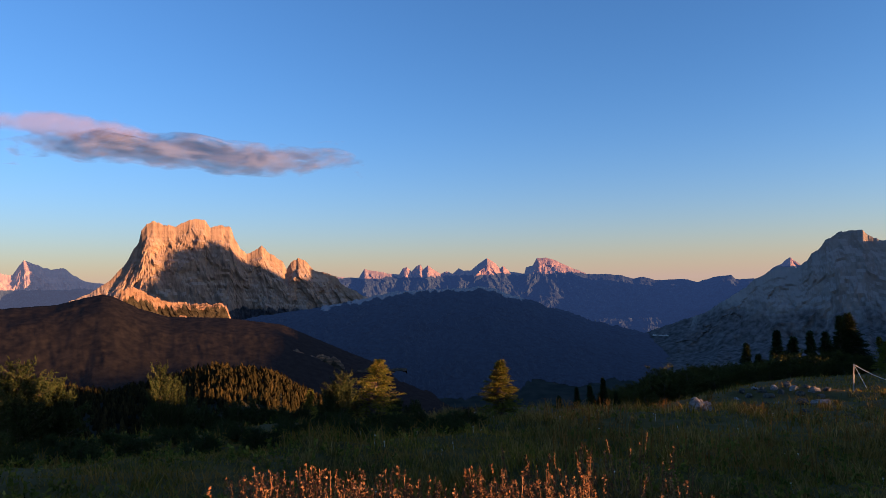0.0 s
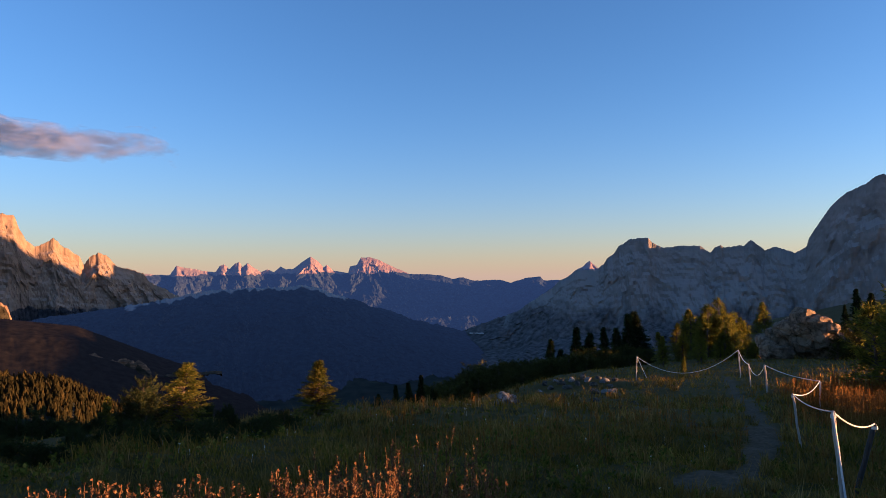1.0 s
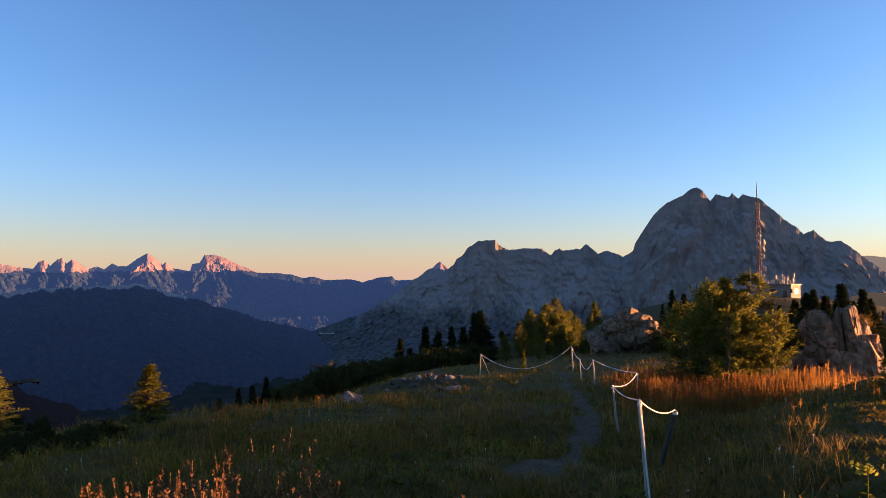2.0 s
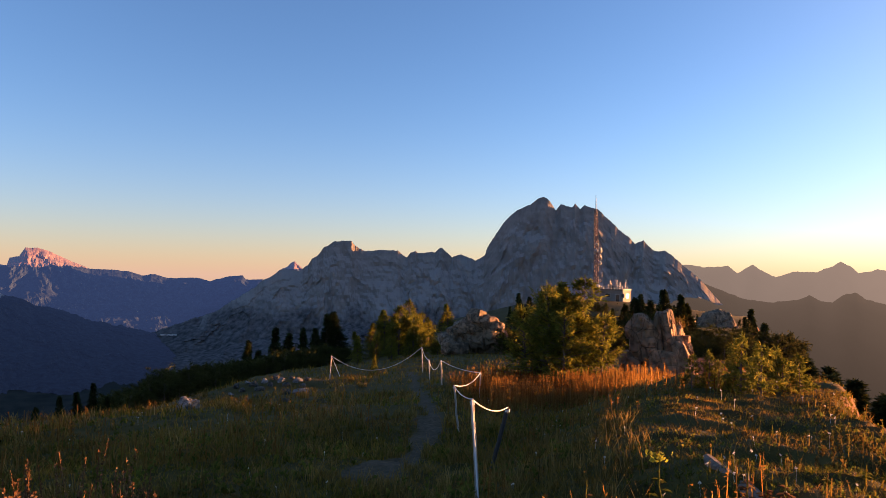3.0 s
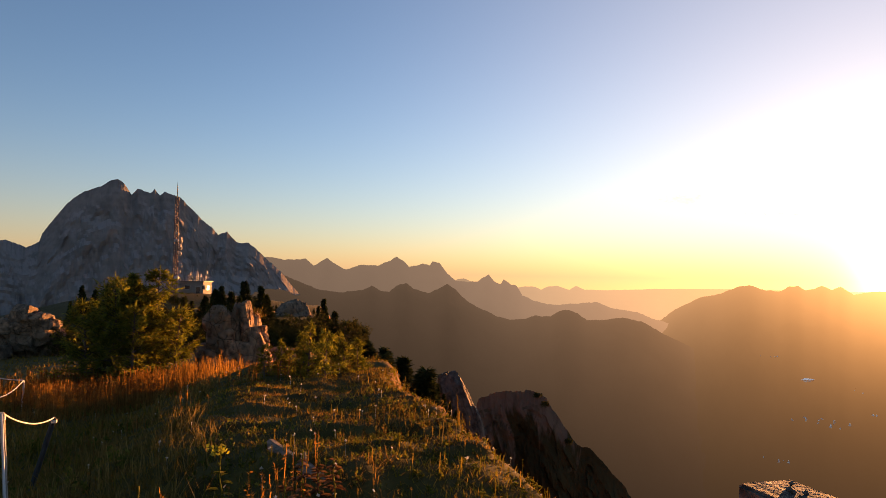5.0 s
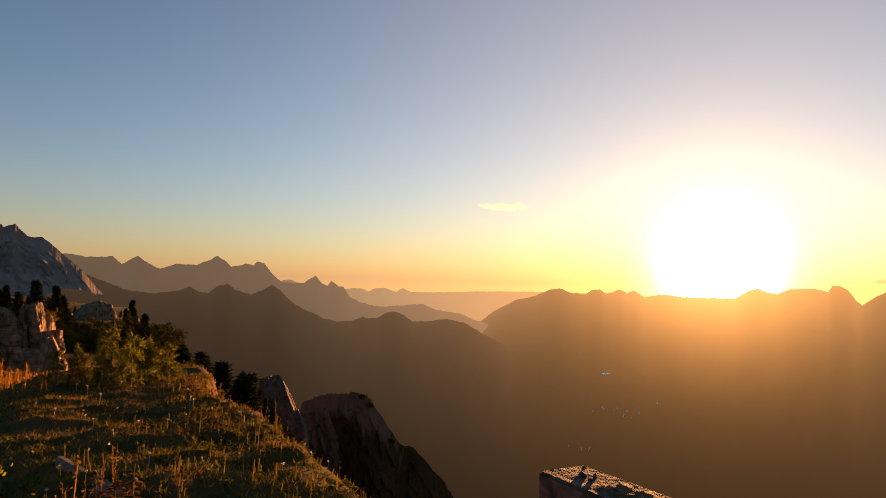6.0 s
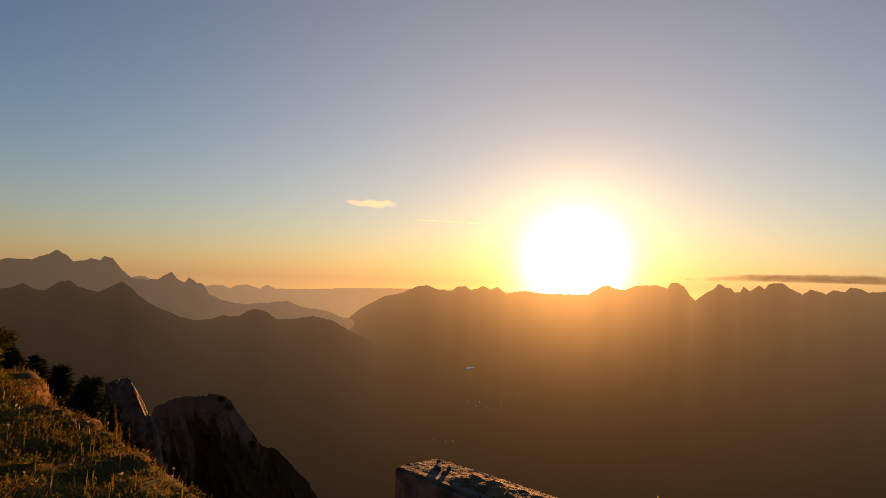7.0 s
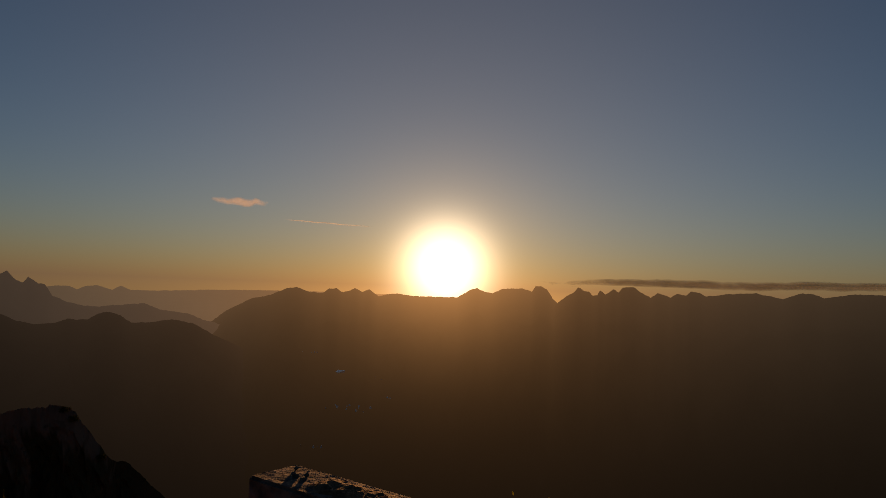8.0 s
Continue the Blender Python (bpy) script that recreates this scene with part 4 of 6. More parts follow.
mountain("crag", "massive brown crag with a grassy flat top, standing over the valley", mat_headland, 122, 24, -62,
         [(78.2, -15.5), (78.7, -12.6), (79.31, -10.5), (80.7, -10.05), (81.39, -9.88), (83.66, -9.75), (84.69, -9.92), (85.22, -10.52), (85.87, -11.36), (86.74, -12.7), (87.68, -13.9), (88.77, -14.1), (90.09, -15.43), (91.7, -17.0), (93.5, -19.5)],
         1.3, 0.42, 0.07, seed=197, rib=1.1, rows=110, ledges=0.1, grain=0.045, category="rock")

white_rock = tagged(new("boulder", stone("boulder", (0.8, 0.55, 0.5), 211, mat_pale_stone, 5, 12, 0.34)), "white limestone boulder half sunk in shaded grass", "rock")
white_rock.matrix_basis = Matrix.Translation(spot(20.3, 16.5, 0.1)) @ pose(0, 0, 0, 0, 10, -20)

rng = np.random.default_rng(5)
ledge_rocks = [(29.0, 24, (0.62, 0.5, 0.5)), (28.0, 24.6, (0.5, 0.4, 0.35)), (27.0, 25, (0.45, 0.4, 0.3)), (26.2, 25.2, (0.6, 0.4, 0.3)), (25.4, 25.6, (0.35, 0.3, 0.25)), (24.9, 23, (0.4, 0.3, 0.22)),
               (24.0, 22.5, (0.3, 0.25, 0.2)), (35.4, 12.8, (0.34, 0.26, 0.24)), (30.4, 18.5, (0.4, 0.3, 0.2)), (31.2, 17.5, (0.35, 0.3, 0.2)), (30.9, 19.2, (0.4, 0.25, 0.2)), (27.9, 20, (0.3, 0.2, 0.2)),
               (33.0, 19.0, (0.3, 0.2, 0.16)), (18.6, 15.5, (0.3, 0.2, 0.16)), (9.0, 15.0, (0.2, 0.18, 0.14)), (36.8, 5.9, (0.14, 0.12, 0.07)), (37.6, 5.6, (0.16, 0.12, 0.07)), (35.6, 5.6, (0.12, 0.1, 0.06))]
ledge_rocks += [(23.4 + 0.44 * k, 28.2 + 1.6 * ((k * 0.618) % 1), (0.3 + 0.4 * ((k * 0.37) % 1), 0.3, 0.22 + 0.2 * ((k * 0.73) % 1))) for k in range(15)]
for k, (b, r, size) in enumerate(ledge_rocks):
    st = tagged(new("stone", stone("stone", size, 230 + k, mat_dull_stone if k % 3 else mat_pale_stone, 3, 8, 0.14)), "pale limestone stone lying in the meadow grass", "rock", "stones in the meadow")
    st.matrix_basis = Matrix.Translation(spot(b, r, size[2] * 0.1)) @ pose(0, 0, 0, rng.uniform(-12, 12), rng.uniform(-12, 12), rng.uniform(0, 360))


def concrete_block():
    """A low concrete wall end at the drop, its top worn and crusted with earth."""
    turn = 119.5
    ob = thing("concrete_plinth", "weathered concrete wall end at the drop, earth on top", "plinth", (5.24, -0.90, 0.25), turn)
    bm = bmesh.new()
    bmesh.ops.create_cube(bm, size=1)
    for v in bm.verts:
        v.co = Vector((v.co.x * 0.43, v.co.y * 2.6 + 1.3, v.co.z * 2.4 - 1.2))
    bmesh.ops.bevel(bm, geom=bm.edges[:], offset=0.02, segments=2, affect="EDGES")
    bmesh.ops.subdivide_edges(bm, edges=bm.edges[:], cuts=6, use_grid_fill=True)
    for v in bm.verts:
        v.co += Vector((1, 1, 0.6)) * 0.02 * noise.fractal(v.co * 2.7, 1, 2, 5)
    part("block", bm_mesh("block", bm, mat_concrete), ob)
    rng = np.random.default_rng(6)
    X, Y = np.meshgrid(np.linspace(-0.19, 0.19, 16), np.linspace(0.42, 2.5, 80), indexing="ij")
    rim = np.minimum(np.minimum(0.19 - np.abs(X), 0.12), np.minimum(Y - 0.42, 2.5 - Y)) / 0.12
    Z = -0.012 + np.clip(rim, 0, 1) * (0.03 + 0.02 * fbm(X * 9, Y * 9, 0, 4, 7)) + 0.012 * fbm(X * 30, Y * 30, 0, 2, 8)
    tagged(part("earth_crust", mesh_of("earth_crust", np.stack([X, Y, Z], -1).reshape(-1, 3), grid_faces(16, 80)[:, ::-1], [mat_crust], True), ob, "reddish earth and dry moss crust"), kind="stuff")
    for k, (x, y) in enumerate(((0.1, 0.22), (0.05, 0.3), (0.14, 0.36), (-0.02, 0.12), (0.12, 0.27))):
        part("stone_chip", stone("stone_chip", (0.05, 0.035, 0.035), 300 + k, mat_concrete, 2, 6), ob, m=Matrix.Translation((x - 0.1, y, 0.01)))
    return ob


concrete_block()


# ---- trees ----
def tube(points, radii, sides=6):
    """A tapered tube along points."""
    points, rings = np.asarray(points, float), []
    for k, p in enumerate(points):
        d = points[min(k + 1, len(points) - 1)] - points[max(k - 1, 0)]
        d = d / (np.linalg.norm(d) + 1e-9)
        a = np.cross(d, (0.31, 0.95, 0.1))
        a /= np.linalg.norm(a) + 1e-9
        b = np.cross(d, a)
        t = np.arange(sides) / sides * 2 * np.pi
        rings.append(p + radii[k] * (np.cos(t)[:, None] * a + np.sin(t)[:, None] * b))
    return np.concatenate(rings), grid_faces(len(points), sides, True)


def sprays(base, way, length, width, rng):
    """Small two-quad needle sprays at base points, along way."""
    n = len(base)
    up = rng.normal(size=(n, 3))
    side = np.cross(way, up)
    side /= np.linalg.norm(side, axis=1, keepdims=True) + 1e-9
    tip = base + way * length[:, None]
    midp = base + way * (length * 0.5)[:, None]
    w = width[:, None] * side
    v = np.stack([base, midp - w, tip, midp + w], 1).reshape(-1, 3)
    return v, np.arange(4 * n).reshape(-1, 4)


def tree_meshes(name, height, spread, leaves, seed, branches=90, per=34, droop=0.12, shape=1.0, spray=0.14, start=0.08, sparse=0.0, stems=1):
    """Trunk, limbs and crown of a conifer."""
    rng = np.random.default_rng(seed)
    trunk_p, limb_p, crown_b, crown_w, crown_l = [], [], [], [], []
    for s in range(stems):
        off = np.array([0, 0, 0.0]) if stems == 1 else np.append(rng.normal(size=2) * spread * 0.36, 0)
        hh = height * (1 if s == 0 else rng.uniform(0.62, 0.95))
        bend = rng.normal(size=2) * 0.05 * hh
        zs = np.linspace(-0.25, hh, 9)
        axis = np.stack([off[0] + bend[0] * (zs / hh) ** 2, off[1] + bend[1] * (zs / hh) ** 2, zs], 1)
        trunk_p.append(tube(axis, 0.026 * hh * (1 - np.clip(zs, 0, hh) / hh * 0.93), 7))
        for k in range(branches // stems):
            q = start + (1 - start) * ((k + rng.random()) / (branches // stems)) ** 0.85
            if rng.random() < sparse:
                continue
            z = q * hh
            p0 = np.array([np.interp(z, zs, axis[:, 0]), np.interp(z, zs, axis[:, 1]), z])
            a = rng.uniform(0, 2 * np.pi)
            L = spread * (0.035 + 0.965 * (1 - q) ** shape) * rng.uniform(0.5, 1.15) * (0.75 if stems > 1 else 1)
            rise = rng.uniform(-0.05, 0.35) + 0.5 * q
            t = np.linspace(0, 1, 5)
            d = np.array([np.cos(a), np.sin(a)])
            pts = np.stack([p0[0] + d[0] * L * t, p0[1] + d[1] * L * t, z + L * (rise * t - (droop + 0.25) * t * t + 0.10 * t ** 3)], 1)
            limb_p.append(tube(pts, 0.010 * hh * (1 - q * 0.6) * (1 - 0.85 * t), 4))
            m = max(6, int(per * (0.35 + L / spread)))
            tt = rng.uniform(0.12, 1.0, m) ** 0.8
            b = np.stack([np.interp(tt, t, pts[:, i]) for i in range(3)], 1)
            fan = rng.normal(size=(m, 3)) * 0.55 + np.append(d * 0.8, 0.12)
            fan /= np.linalg.norm(fan, axis=1, keepdims=True)
            crown_b.append(b + rng.normal(size=(m, 3)) * 0.02 * spread)
            crown_w.append(fan)
            crown_l.append(spray * rng.uniform(0.6, 1.5, m) * (1.15 - 0.4 * tt))
    b, w, ln = np.concatenate(crown_b), np.concatenate(crown_w), np.concatenate(crown_l)
    cv, cf = sprays(b, w, ln, ln * 0.10, rng)
    c2, f2 = sprays(b, w, ln, ln * 0.10, rng)
    cv, cf = joined([(cv, cf), (c2, f2)])
    return ([mesh_of("trunk", *p, [mat_bark], True) for p in trunk_p], mesh_of("branchwork", *joined(limb_p), [mat_bark], True), mesh_of("crown", cv, cf, [leaves], False))


def tree_thing(name, label, meshes, at, turn=0, scale=1.0, group=""):
    ob = thing(name, label, "tree", at, turn, group)
    ob.scale = (scale,) * 3
    for me in meshes[0]:
        part("trunk", me, ob)
    for key, me in zip(("branchwork", "crown"), meshes[1:]):
        tagged(part(key, me, ob), kind="stuff")
    return ob


LARCH = [tree_meshes("larch", 3.0, 0.95, mat_larch, 11, 170, 62, 0.1, 0.85, 0.11), tree_meshes("larch", 3.0, 0.8, mat_larch, 12, 170, 62, 0.08, 0.8, 0.11), tree_meshes("larch", 3.0, 1.1, mat_larch, 13, 170, 62, 0.12, 0.9, 0.11)]
BIG_LARCH = tree_meshes("larch", 3.0, 1.95, mat_larch, 61, 210, 52, -0.08, 0.62, 0.19, 0.03, 0.25, 3)
BUSHY = tree_meshes("larch", 3.0, 1.55, mat_larch, 21, 340, 74, 0.06, 0.55, 0.15, 0.02, 0.0, 6)
SPRUCE = [tree_meshes("spruce", 5.0, 1.0, mat_spruce, 31, 270, 60, 0.22, 1.15, 0.17, 0.05, 0.1), tree_meshes("spruce", 5.0, 1.25, mat_spruce, 32, 270, 60, 0.2, 1.0, 0.18, 0.05, 0.15)]
SHRUB = tree_meshes("dwarf_pine", 1.2, 1.1, mat_dwarf_pine, 41, 190, 80, -0.1, 0.3, 0.1, 0.02, 0.0, 5)
# spruce needles darken this copy, in place of shade on the brow
DARK_SHRUB = tree_meshes("shrub", 1.2, 1.1, mat_spruce, 43, 190, 80, -0.1, 0.3, 0.1, 0.02, 0.0, 5)
SAPLING = tree_meshes("larch", 1.2, 0.75, mat_larch, 51, 60, 40, 0.02, 0.6, 0.12, 0.02, 0.0, 2)


def grow(kind, name, label, bearing, r, top, group="", own=3.0, broad=1.0):
    """A tree on the ground whose top stands at so many degrees above the level."""
    at = spot(bearing, r)
    height = max(airy(bearing, r, top).z - at.z, 0.3)
    at.z -= 0.03 * height
    ob = tree_thing(name, label, kind, at, (bearing * 37.0) % 360, height / own, group)
    ob.scale = (ob.scale.x * broad, ob.scale.y * broad, ob.scale.z)
    return ob


grow(BIG_LARCH, "larch_tree", "big bushy young larch beside the outcrop, sunlit on one side", 50.4, 22.0, 0.15, broad=0.95)
grow(LARCH[2], "larch_tree", "slimmer larch top in the bushy clump by the outcrop", 51.9, 21.4, -0.2, broad=1.25)
grow(BIG_LARCH, "larch_tree", "lower bushy young larch leaning to the outcrop, sunlit", 53.5, 21.2, -2.1, broad=0.9)
grow(BIG_LARCH, "larch_tree", "shaded side growth of the big bushy larch", 48.9, 22.4, -1.4, broad=0.9)
grow(LARCH[1], "larch_tree", "young larch with sunlit crown on the slope", 4.7, 17.0, -6.6, broad=1.9)
grow(LARCH[2], "larch_tree", "young larch with sunlit top above a dark shrub", -6.1, 16.0, -6.5, broad=1.9)
grow(LARCH[0], "larch_tree", "small larch behind the brow of the meadow", -11.6, 21, -8.5)
grow(DARK_SHRUB, "shrub", "dark round shrub beside a young larch", -8.6, 15.8, -7.8, "", 1.2, 0.6)
for b, r, top in ((-32.2, 16, -5.4), (-30.6, 16.5, -6.8), (-34.0, 15, -6.6), (-36, 15, -6), (-22.8, 17, -6.4), (-22.0, 17.5, -7.4), (-33.4, 11, -9.2)):
    grow(DARK_SHRUB, "shrub", "dark leafy shrub in shade at the brow of the hill", b, r, top, "shrubs on the brow", 1.2, 0.6 if b < -25 else 0.32)
for k in range(14):
    grow(DARK_SHRUB, "shrub", "dark leafy shrub in shade at the brow of the hill", -23 + 1.55 * k, 19.5 + 2.5 * math.sin(k * 2.6), -9.4 - 0.04 * k + 0.45 * math.sin(k * 1.7), "shrubs on the brow", 1.2, 0.6)
for b, r, top in [(-35 + 1.55 * k, 10.5 + 3.2 * ((k * 0.618) % 1), -10.9 - 0.35 * math.sin(k * 2.1) - 0.5 * ((k * 0.37) % 1)) for k in range(25)]:
    grow(DARK_SHRUB, "shrub", "low dark bush in the shaded meadow", b, r, top, "low bushes in the meadow", 1.2, 1.1)
for k, (b, r, top) in enumerate(((7.2, 36, -10.5), (9.4, 37, -9.7), (11.1, 38, -9.0), (12.3, 39, -8.8), (13.2, 40, -8.2), (14.3, 40, -9.3), (8.5, 36, -10.7))):
    grow(SPRUCE[k % 2], "spruce_tree", "small dark spruce on the shaded slope", b, r, top, "dark spruces on the slope", 5.0, 1.3)
for k in range(34):
    b = 14.8 + 0.52 * k
    top = np.interp(b, [14.8, 19, 24, 27, 31, 33], [-9.4, -7.8, -7.2, -6.7, -6.0, -5.9]) + 0.25 * math.sin(k * 1.7)
    grow(SHRUB, "dwarf_pine", "low dark dwarf pine on the skyline of the slope", b, 58 + 1.0 * k + 3 * math.sin(k * 2.1), top, "dwarf pines on the slope", 1.2, 1.0)
for k, (b, r, top) in enumerate(((24.3, 84, -5.3), (25.2, 85, -6.1), (26.55, 86, -4.3), (27.4, 88, -4.75), (28.95, 90, -4.3), (29.9, 91, -4.35), (30.9, 95, -3.15), (31.7, 96, -2.95))):
    grow(SPRUCE[k % 2], "spruce_tree", "dark spruce standing on the skyline of the ridge", b, r, top, "spruces on the ridge", 5.0, 1.5)
for k, (b, r, top, kind) in enumerate(((34.6, 100, -3.9, 0), (35.4, 96, -2.8, 1), (36.4, 92, -2.6, 3), (37.6, 88, -1.9, 3), (38.9, 92, -2.6, 3), (39.6, 100, -3.4, 0), (41.2, 130, -2.2, 0), (40.6, 125, -3.2, 2), (35.0, 80, -4.6, 0), (33.6, 78, -4.7, 2), (40.3, 80, -4.9, 3), (36.2, 76, -4.6, 1), (38.4, 78, -3.9, 3))):
    grow((LARCH + [BUSHY])[kind], "larch_tree", "larch in the grove on the ridge, touched by the low sun", b, r, top, "larches on the ridge", 3.0, 1.25 if kind < 3 else 0.8)
for k, (b, r, top) in enumerate(((47.4, 120, -1.2), (48.2, 120, -1.5), (46.6, 125, -2.4), (56.8, 88, -1.4), (57.6, 90, -1.15), (58.3, 86, -1.6), (59.0, 88, -2.0), (59.6, 90, -0.7), (60.6, 86, -1.1), (61.3, 88, -1.8), (55.2, 95, -2.4), (56.0, 92, -2.0),
                                 (65.9, 100, -2.15), (66.6, 98, -3.2), (65.4, 102, -2.8), (60.2, 142, -2.0), (61.1, 145, -2.4), (61.9, 140, -2.7), (57.3, 150, -1.9), (58.4, 148, -2.1), (62.8, 146, -2.6), (65.0, 140, -3.0), (66.2, 136, -3.4))):
    grow(SPRUCE[k % 2], "spruce_tree", "dark spruce among the crags near the hut", b, r, top, "spruces by the hut", 5.0, 1.5)
for k in range(18):
    b = 46.5 + 1.15 * k
    grow(SHRUB, "dwarf_pine", "low dark dwarf pine on the mound below the hut", b, 62 + 7 * math.sin(k * 2.4), -4.4 + 0.5 * math.sin(k * 1.9), "dwarf pines on the mound", 1.2, 0.9)
for k in range(26):
    b = 52.5 + 0.58 * k
    grow(SHRUB, "dwarf_pine", "low dark dwarf pine on the mound below the hut", b, 122 + 14 * math.sin(k * 2.2), -3.25 + 0.35 * math.sin(k * 1.3) - 0.06 * k, "dwarf pines on the mound", 1.2, 1.0)
for k, (b, top) in enumerate(((54.2, -1.85), (54.9, -2.0), (55.6, -2.05), (56.2, -1.95), (56.9, -1.9), (53.4, -1.9), (52.6, -1.8), (53.9, -1.95), (54.6, -2.05))):
    grow(SHRUB, "dwarf_pine", "dark dwarf pine at the foot of the hut", b, 166 - 3 * k, top, "dwarf pines round the hut", 1.2, 0.55)
for k, (b, r, top) in enumerate(((67.6, 98, -4.2), (68.7, 96, -4.0), (69.2, 94, -4.5), (69.9, 92, -5.2), (70.9, 90, -6.2), (71.6, 88, -6.6), (72.4, 86, -7.0), (73.8, 84, -7.8), (74.5, 82, -8.5), (70.3, 88, -5.8))):
    grow(SPRUCE[k % 2], "spruce_tree", "spruce clinging to the top of the cliff", b, r, top, "spruces on the cliff edge", 5.0, 1.9)
for k, (b, r, h) in enumerate(((74.4, 104, 5), (75.0, 104, 7), (75.7, 103, 6.5), (76.3, 102, 6), (76.8, 102, 5.5), (77.2, 101, 5), (78.9, 104, 3.5), (75.4, 100, 5))):
    tree_thing("spruce_tree", "small tree rooted in the cliff face", SPRUCE[k % 2], airy(b, r, -11.6 - 0.95 * (b - 74.4)), k * 50, h / 5, "trees on the cliff face")
for k, (b, h) in enumerate(((84.3, -10.0), (85.0, -10.7), (87.0, -13.6))):
    tree_thing("shrub", "low dark bush clinging to the top of the crag", SHRUB, airy(b, 120.5, h - 0.25), k * 71, 0.75, "bushes on the crag")
for b, r, top in ((62.5, 11.2, -5.5), (63.4, 11.5, -6.2), (64.6, 11.4, -5.6), (65.5, 11.0, -4.1), (66.4, 11.5, -5.1), (67.4, 11.6, -5.0), (68.4, 11.8, -6.2)):
    grow(SAPLING, "larch_sapling", "bright bushy larch sapling in the meadow", b, r, top, "larch saplings", 1.2, 0.85)
for b, r, top in ((36.4, 60, -4.4), (33.5, 62, -5.0), (35.0, 40, -6.6)):
    grow(LARCH[1], "larch_tree", "slim small larch behind the fence", b, r, top, "larches behind the fence")


# ---- far woods on the knoll ----
def far_woods():
    rng = np.random.default_rng(8)
    pieces = []
    bs, rs, hs = rng.uniform(-42, -5, 7500), rng.uniform(205, 430, 7500), rng.uniform(3.2, 6.8, 7500)
    xs, ys = polar(bs, rs)
    keep = ~((vnoise(xs / 45, ys / 45, 0, 3) < -0.30) & (rs < 345))
    for x, y, z, h in zip(xs[keep], ys[keep], ground_z(xs, ys)[keep], hs[keep]):
        n, rings = 7, 6
        t = np.linspace(0, 1, rings)
        rad = h * 0.27 * (1 - t) ** 0.65
        a = np.arange(n) / n * 2 * np.pi + rng.uniform(0, 6)
        jag = rng.uniform(0.55, 1.25, (rings, n))
        P = np.stack([x + np.cos(a) * rad[:, None] * jag, y + np.sin(a) * rad[:, None] * jag, z + (t[:, None] + rng.uniform(-0.06, 0.06, (rings, n))) * h + 0 * a], -1)
        pieces.append((P.reshape(-1, 3), grid_faces(rings, n, True)))
    ob = new("far_woods", mesh_of("far_woods", *joined(pieces), [mat_far_wood], False))
    return tagged(ob, "wooded knoll of close conifers lit brown by the low sun", "woods", kind="stuff")


far_woods()


# ---- meadow ----
def blades(x, y, height, width, lean, rng, bow=0.5):
    """Bent grass blades: two quads and a tip each, from arrays of places."""
    n = len(x)
    z = ground_z(x, y)
    a = rng.uniform(0, 2 * np.pi, n)
    d = np.stack([np.cos(a), np.sin(a)], 1) * lean[:, None]
    s = np.stack([-np.sin(a), np.cos(a)], 1) * width[:, None] / 2
    rows = []
    for t, w in ((0, 1.0), (0.45, 0.8), (1.0, 0.0)):
        cx, cy, cz = x + d[:, 0] * height * (t ** 1.7), y + d[:, 1] * height * (t ** 1.7), z - 0.02 + height * t * (1 - 0.25 * bow * t * lean)
        if w:
            rows += [np.stack([cx - s[:, 0] * w, cy - s[:, 1] * w, cz], 1), np.stack([cx + s[:, 0] * w, cy + s[:, 1] * w, cz], 1)]
        else:
            rows.append(np.stack([cx, cy, cz], 1))
    v = np.stack(rows, 1).reshape(-1, 3)
    o = np.arange(n)[:, None] * 5
    f = np.concatenate([np.stack([o + 0, o + 1, o + 3], -1), np.stack([o + 0, o + 3, o + 2], -1), np.stack([o + 2, o + 3, o + 4], -1)], 1).reshape(-1, 3)
    return v, f


def scatter(n, rng, b0, b1, r0, r1, grow_with=1.0):
    b = rng.uniform(b0, b1, n)
    r = np.sqrt(rng.uniform(r0 ** 2, r1 ** 2, n)) if grow_with == 2 else r0 * (r1 / r0) ** rng.random(n)
    return polar(b, r)


def on_meadow(x, y):
    u, w = ridge_axes(x, y)
    return (w < edge_w(u) + 1.2) & (trail_mask(x, y) < 0.7)


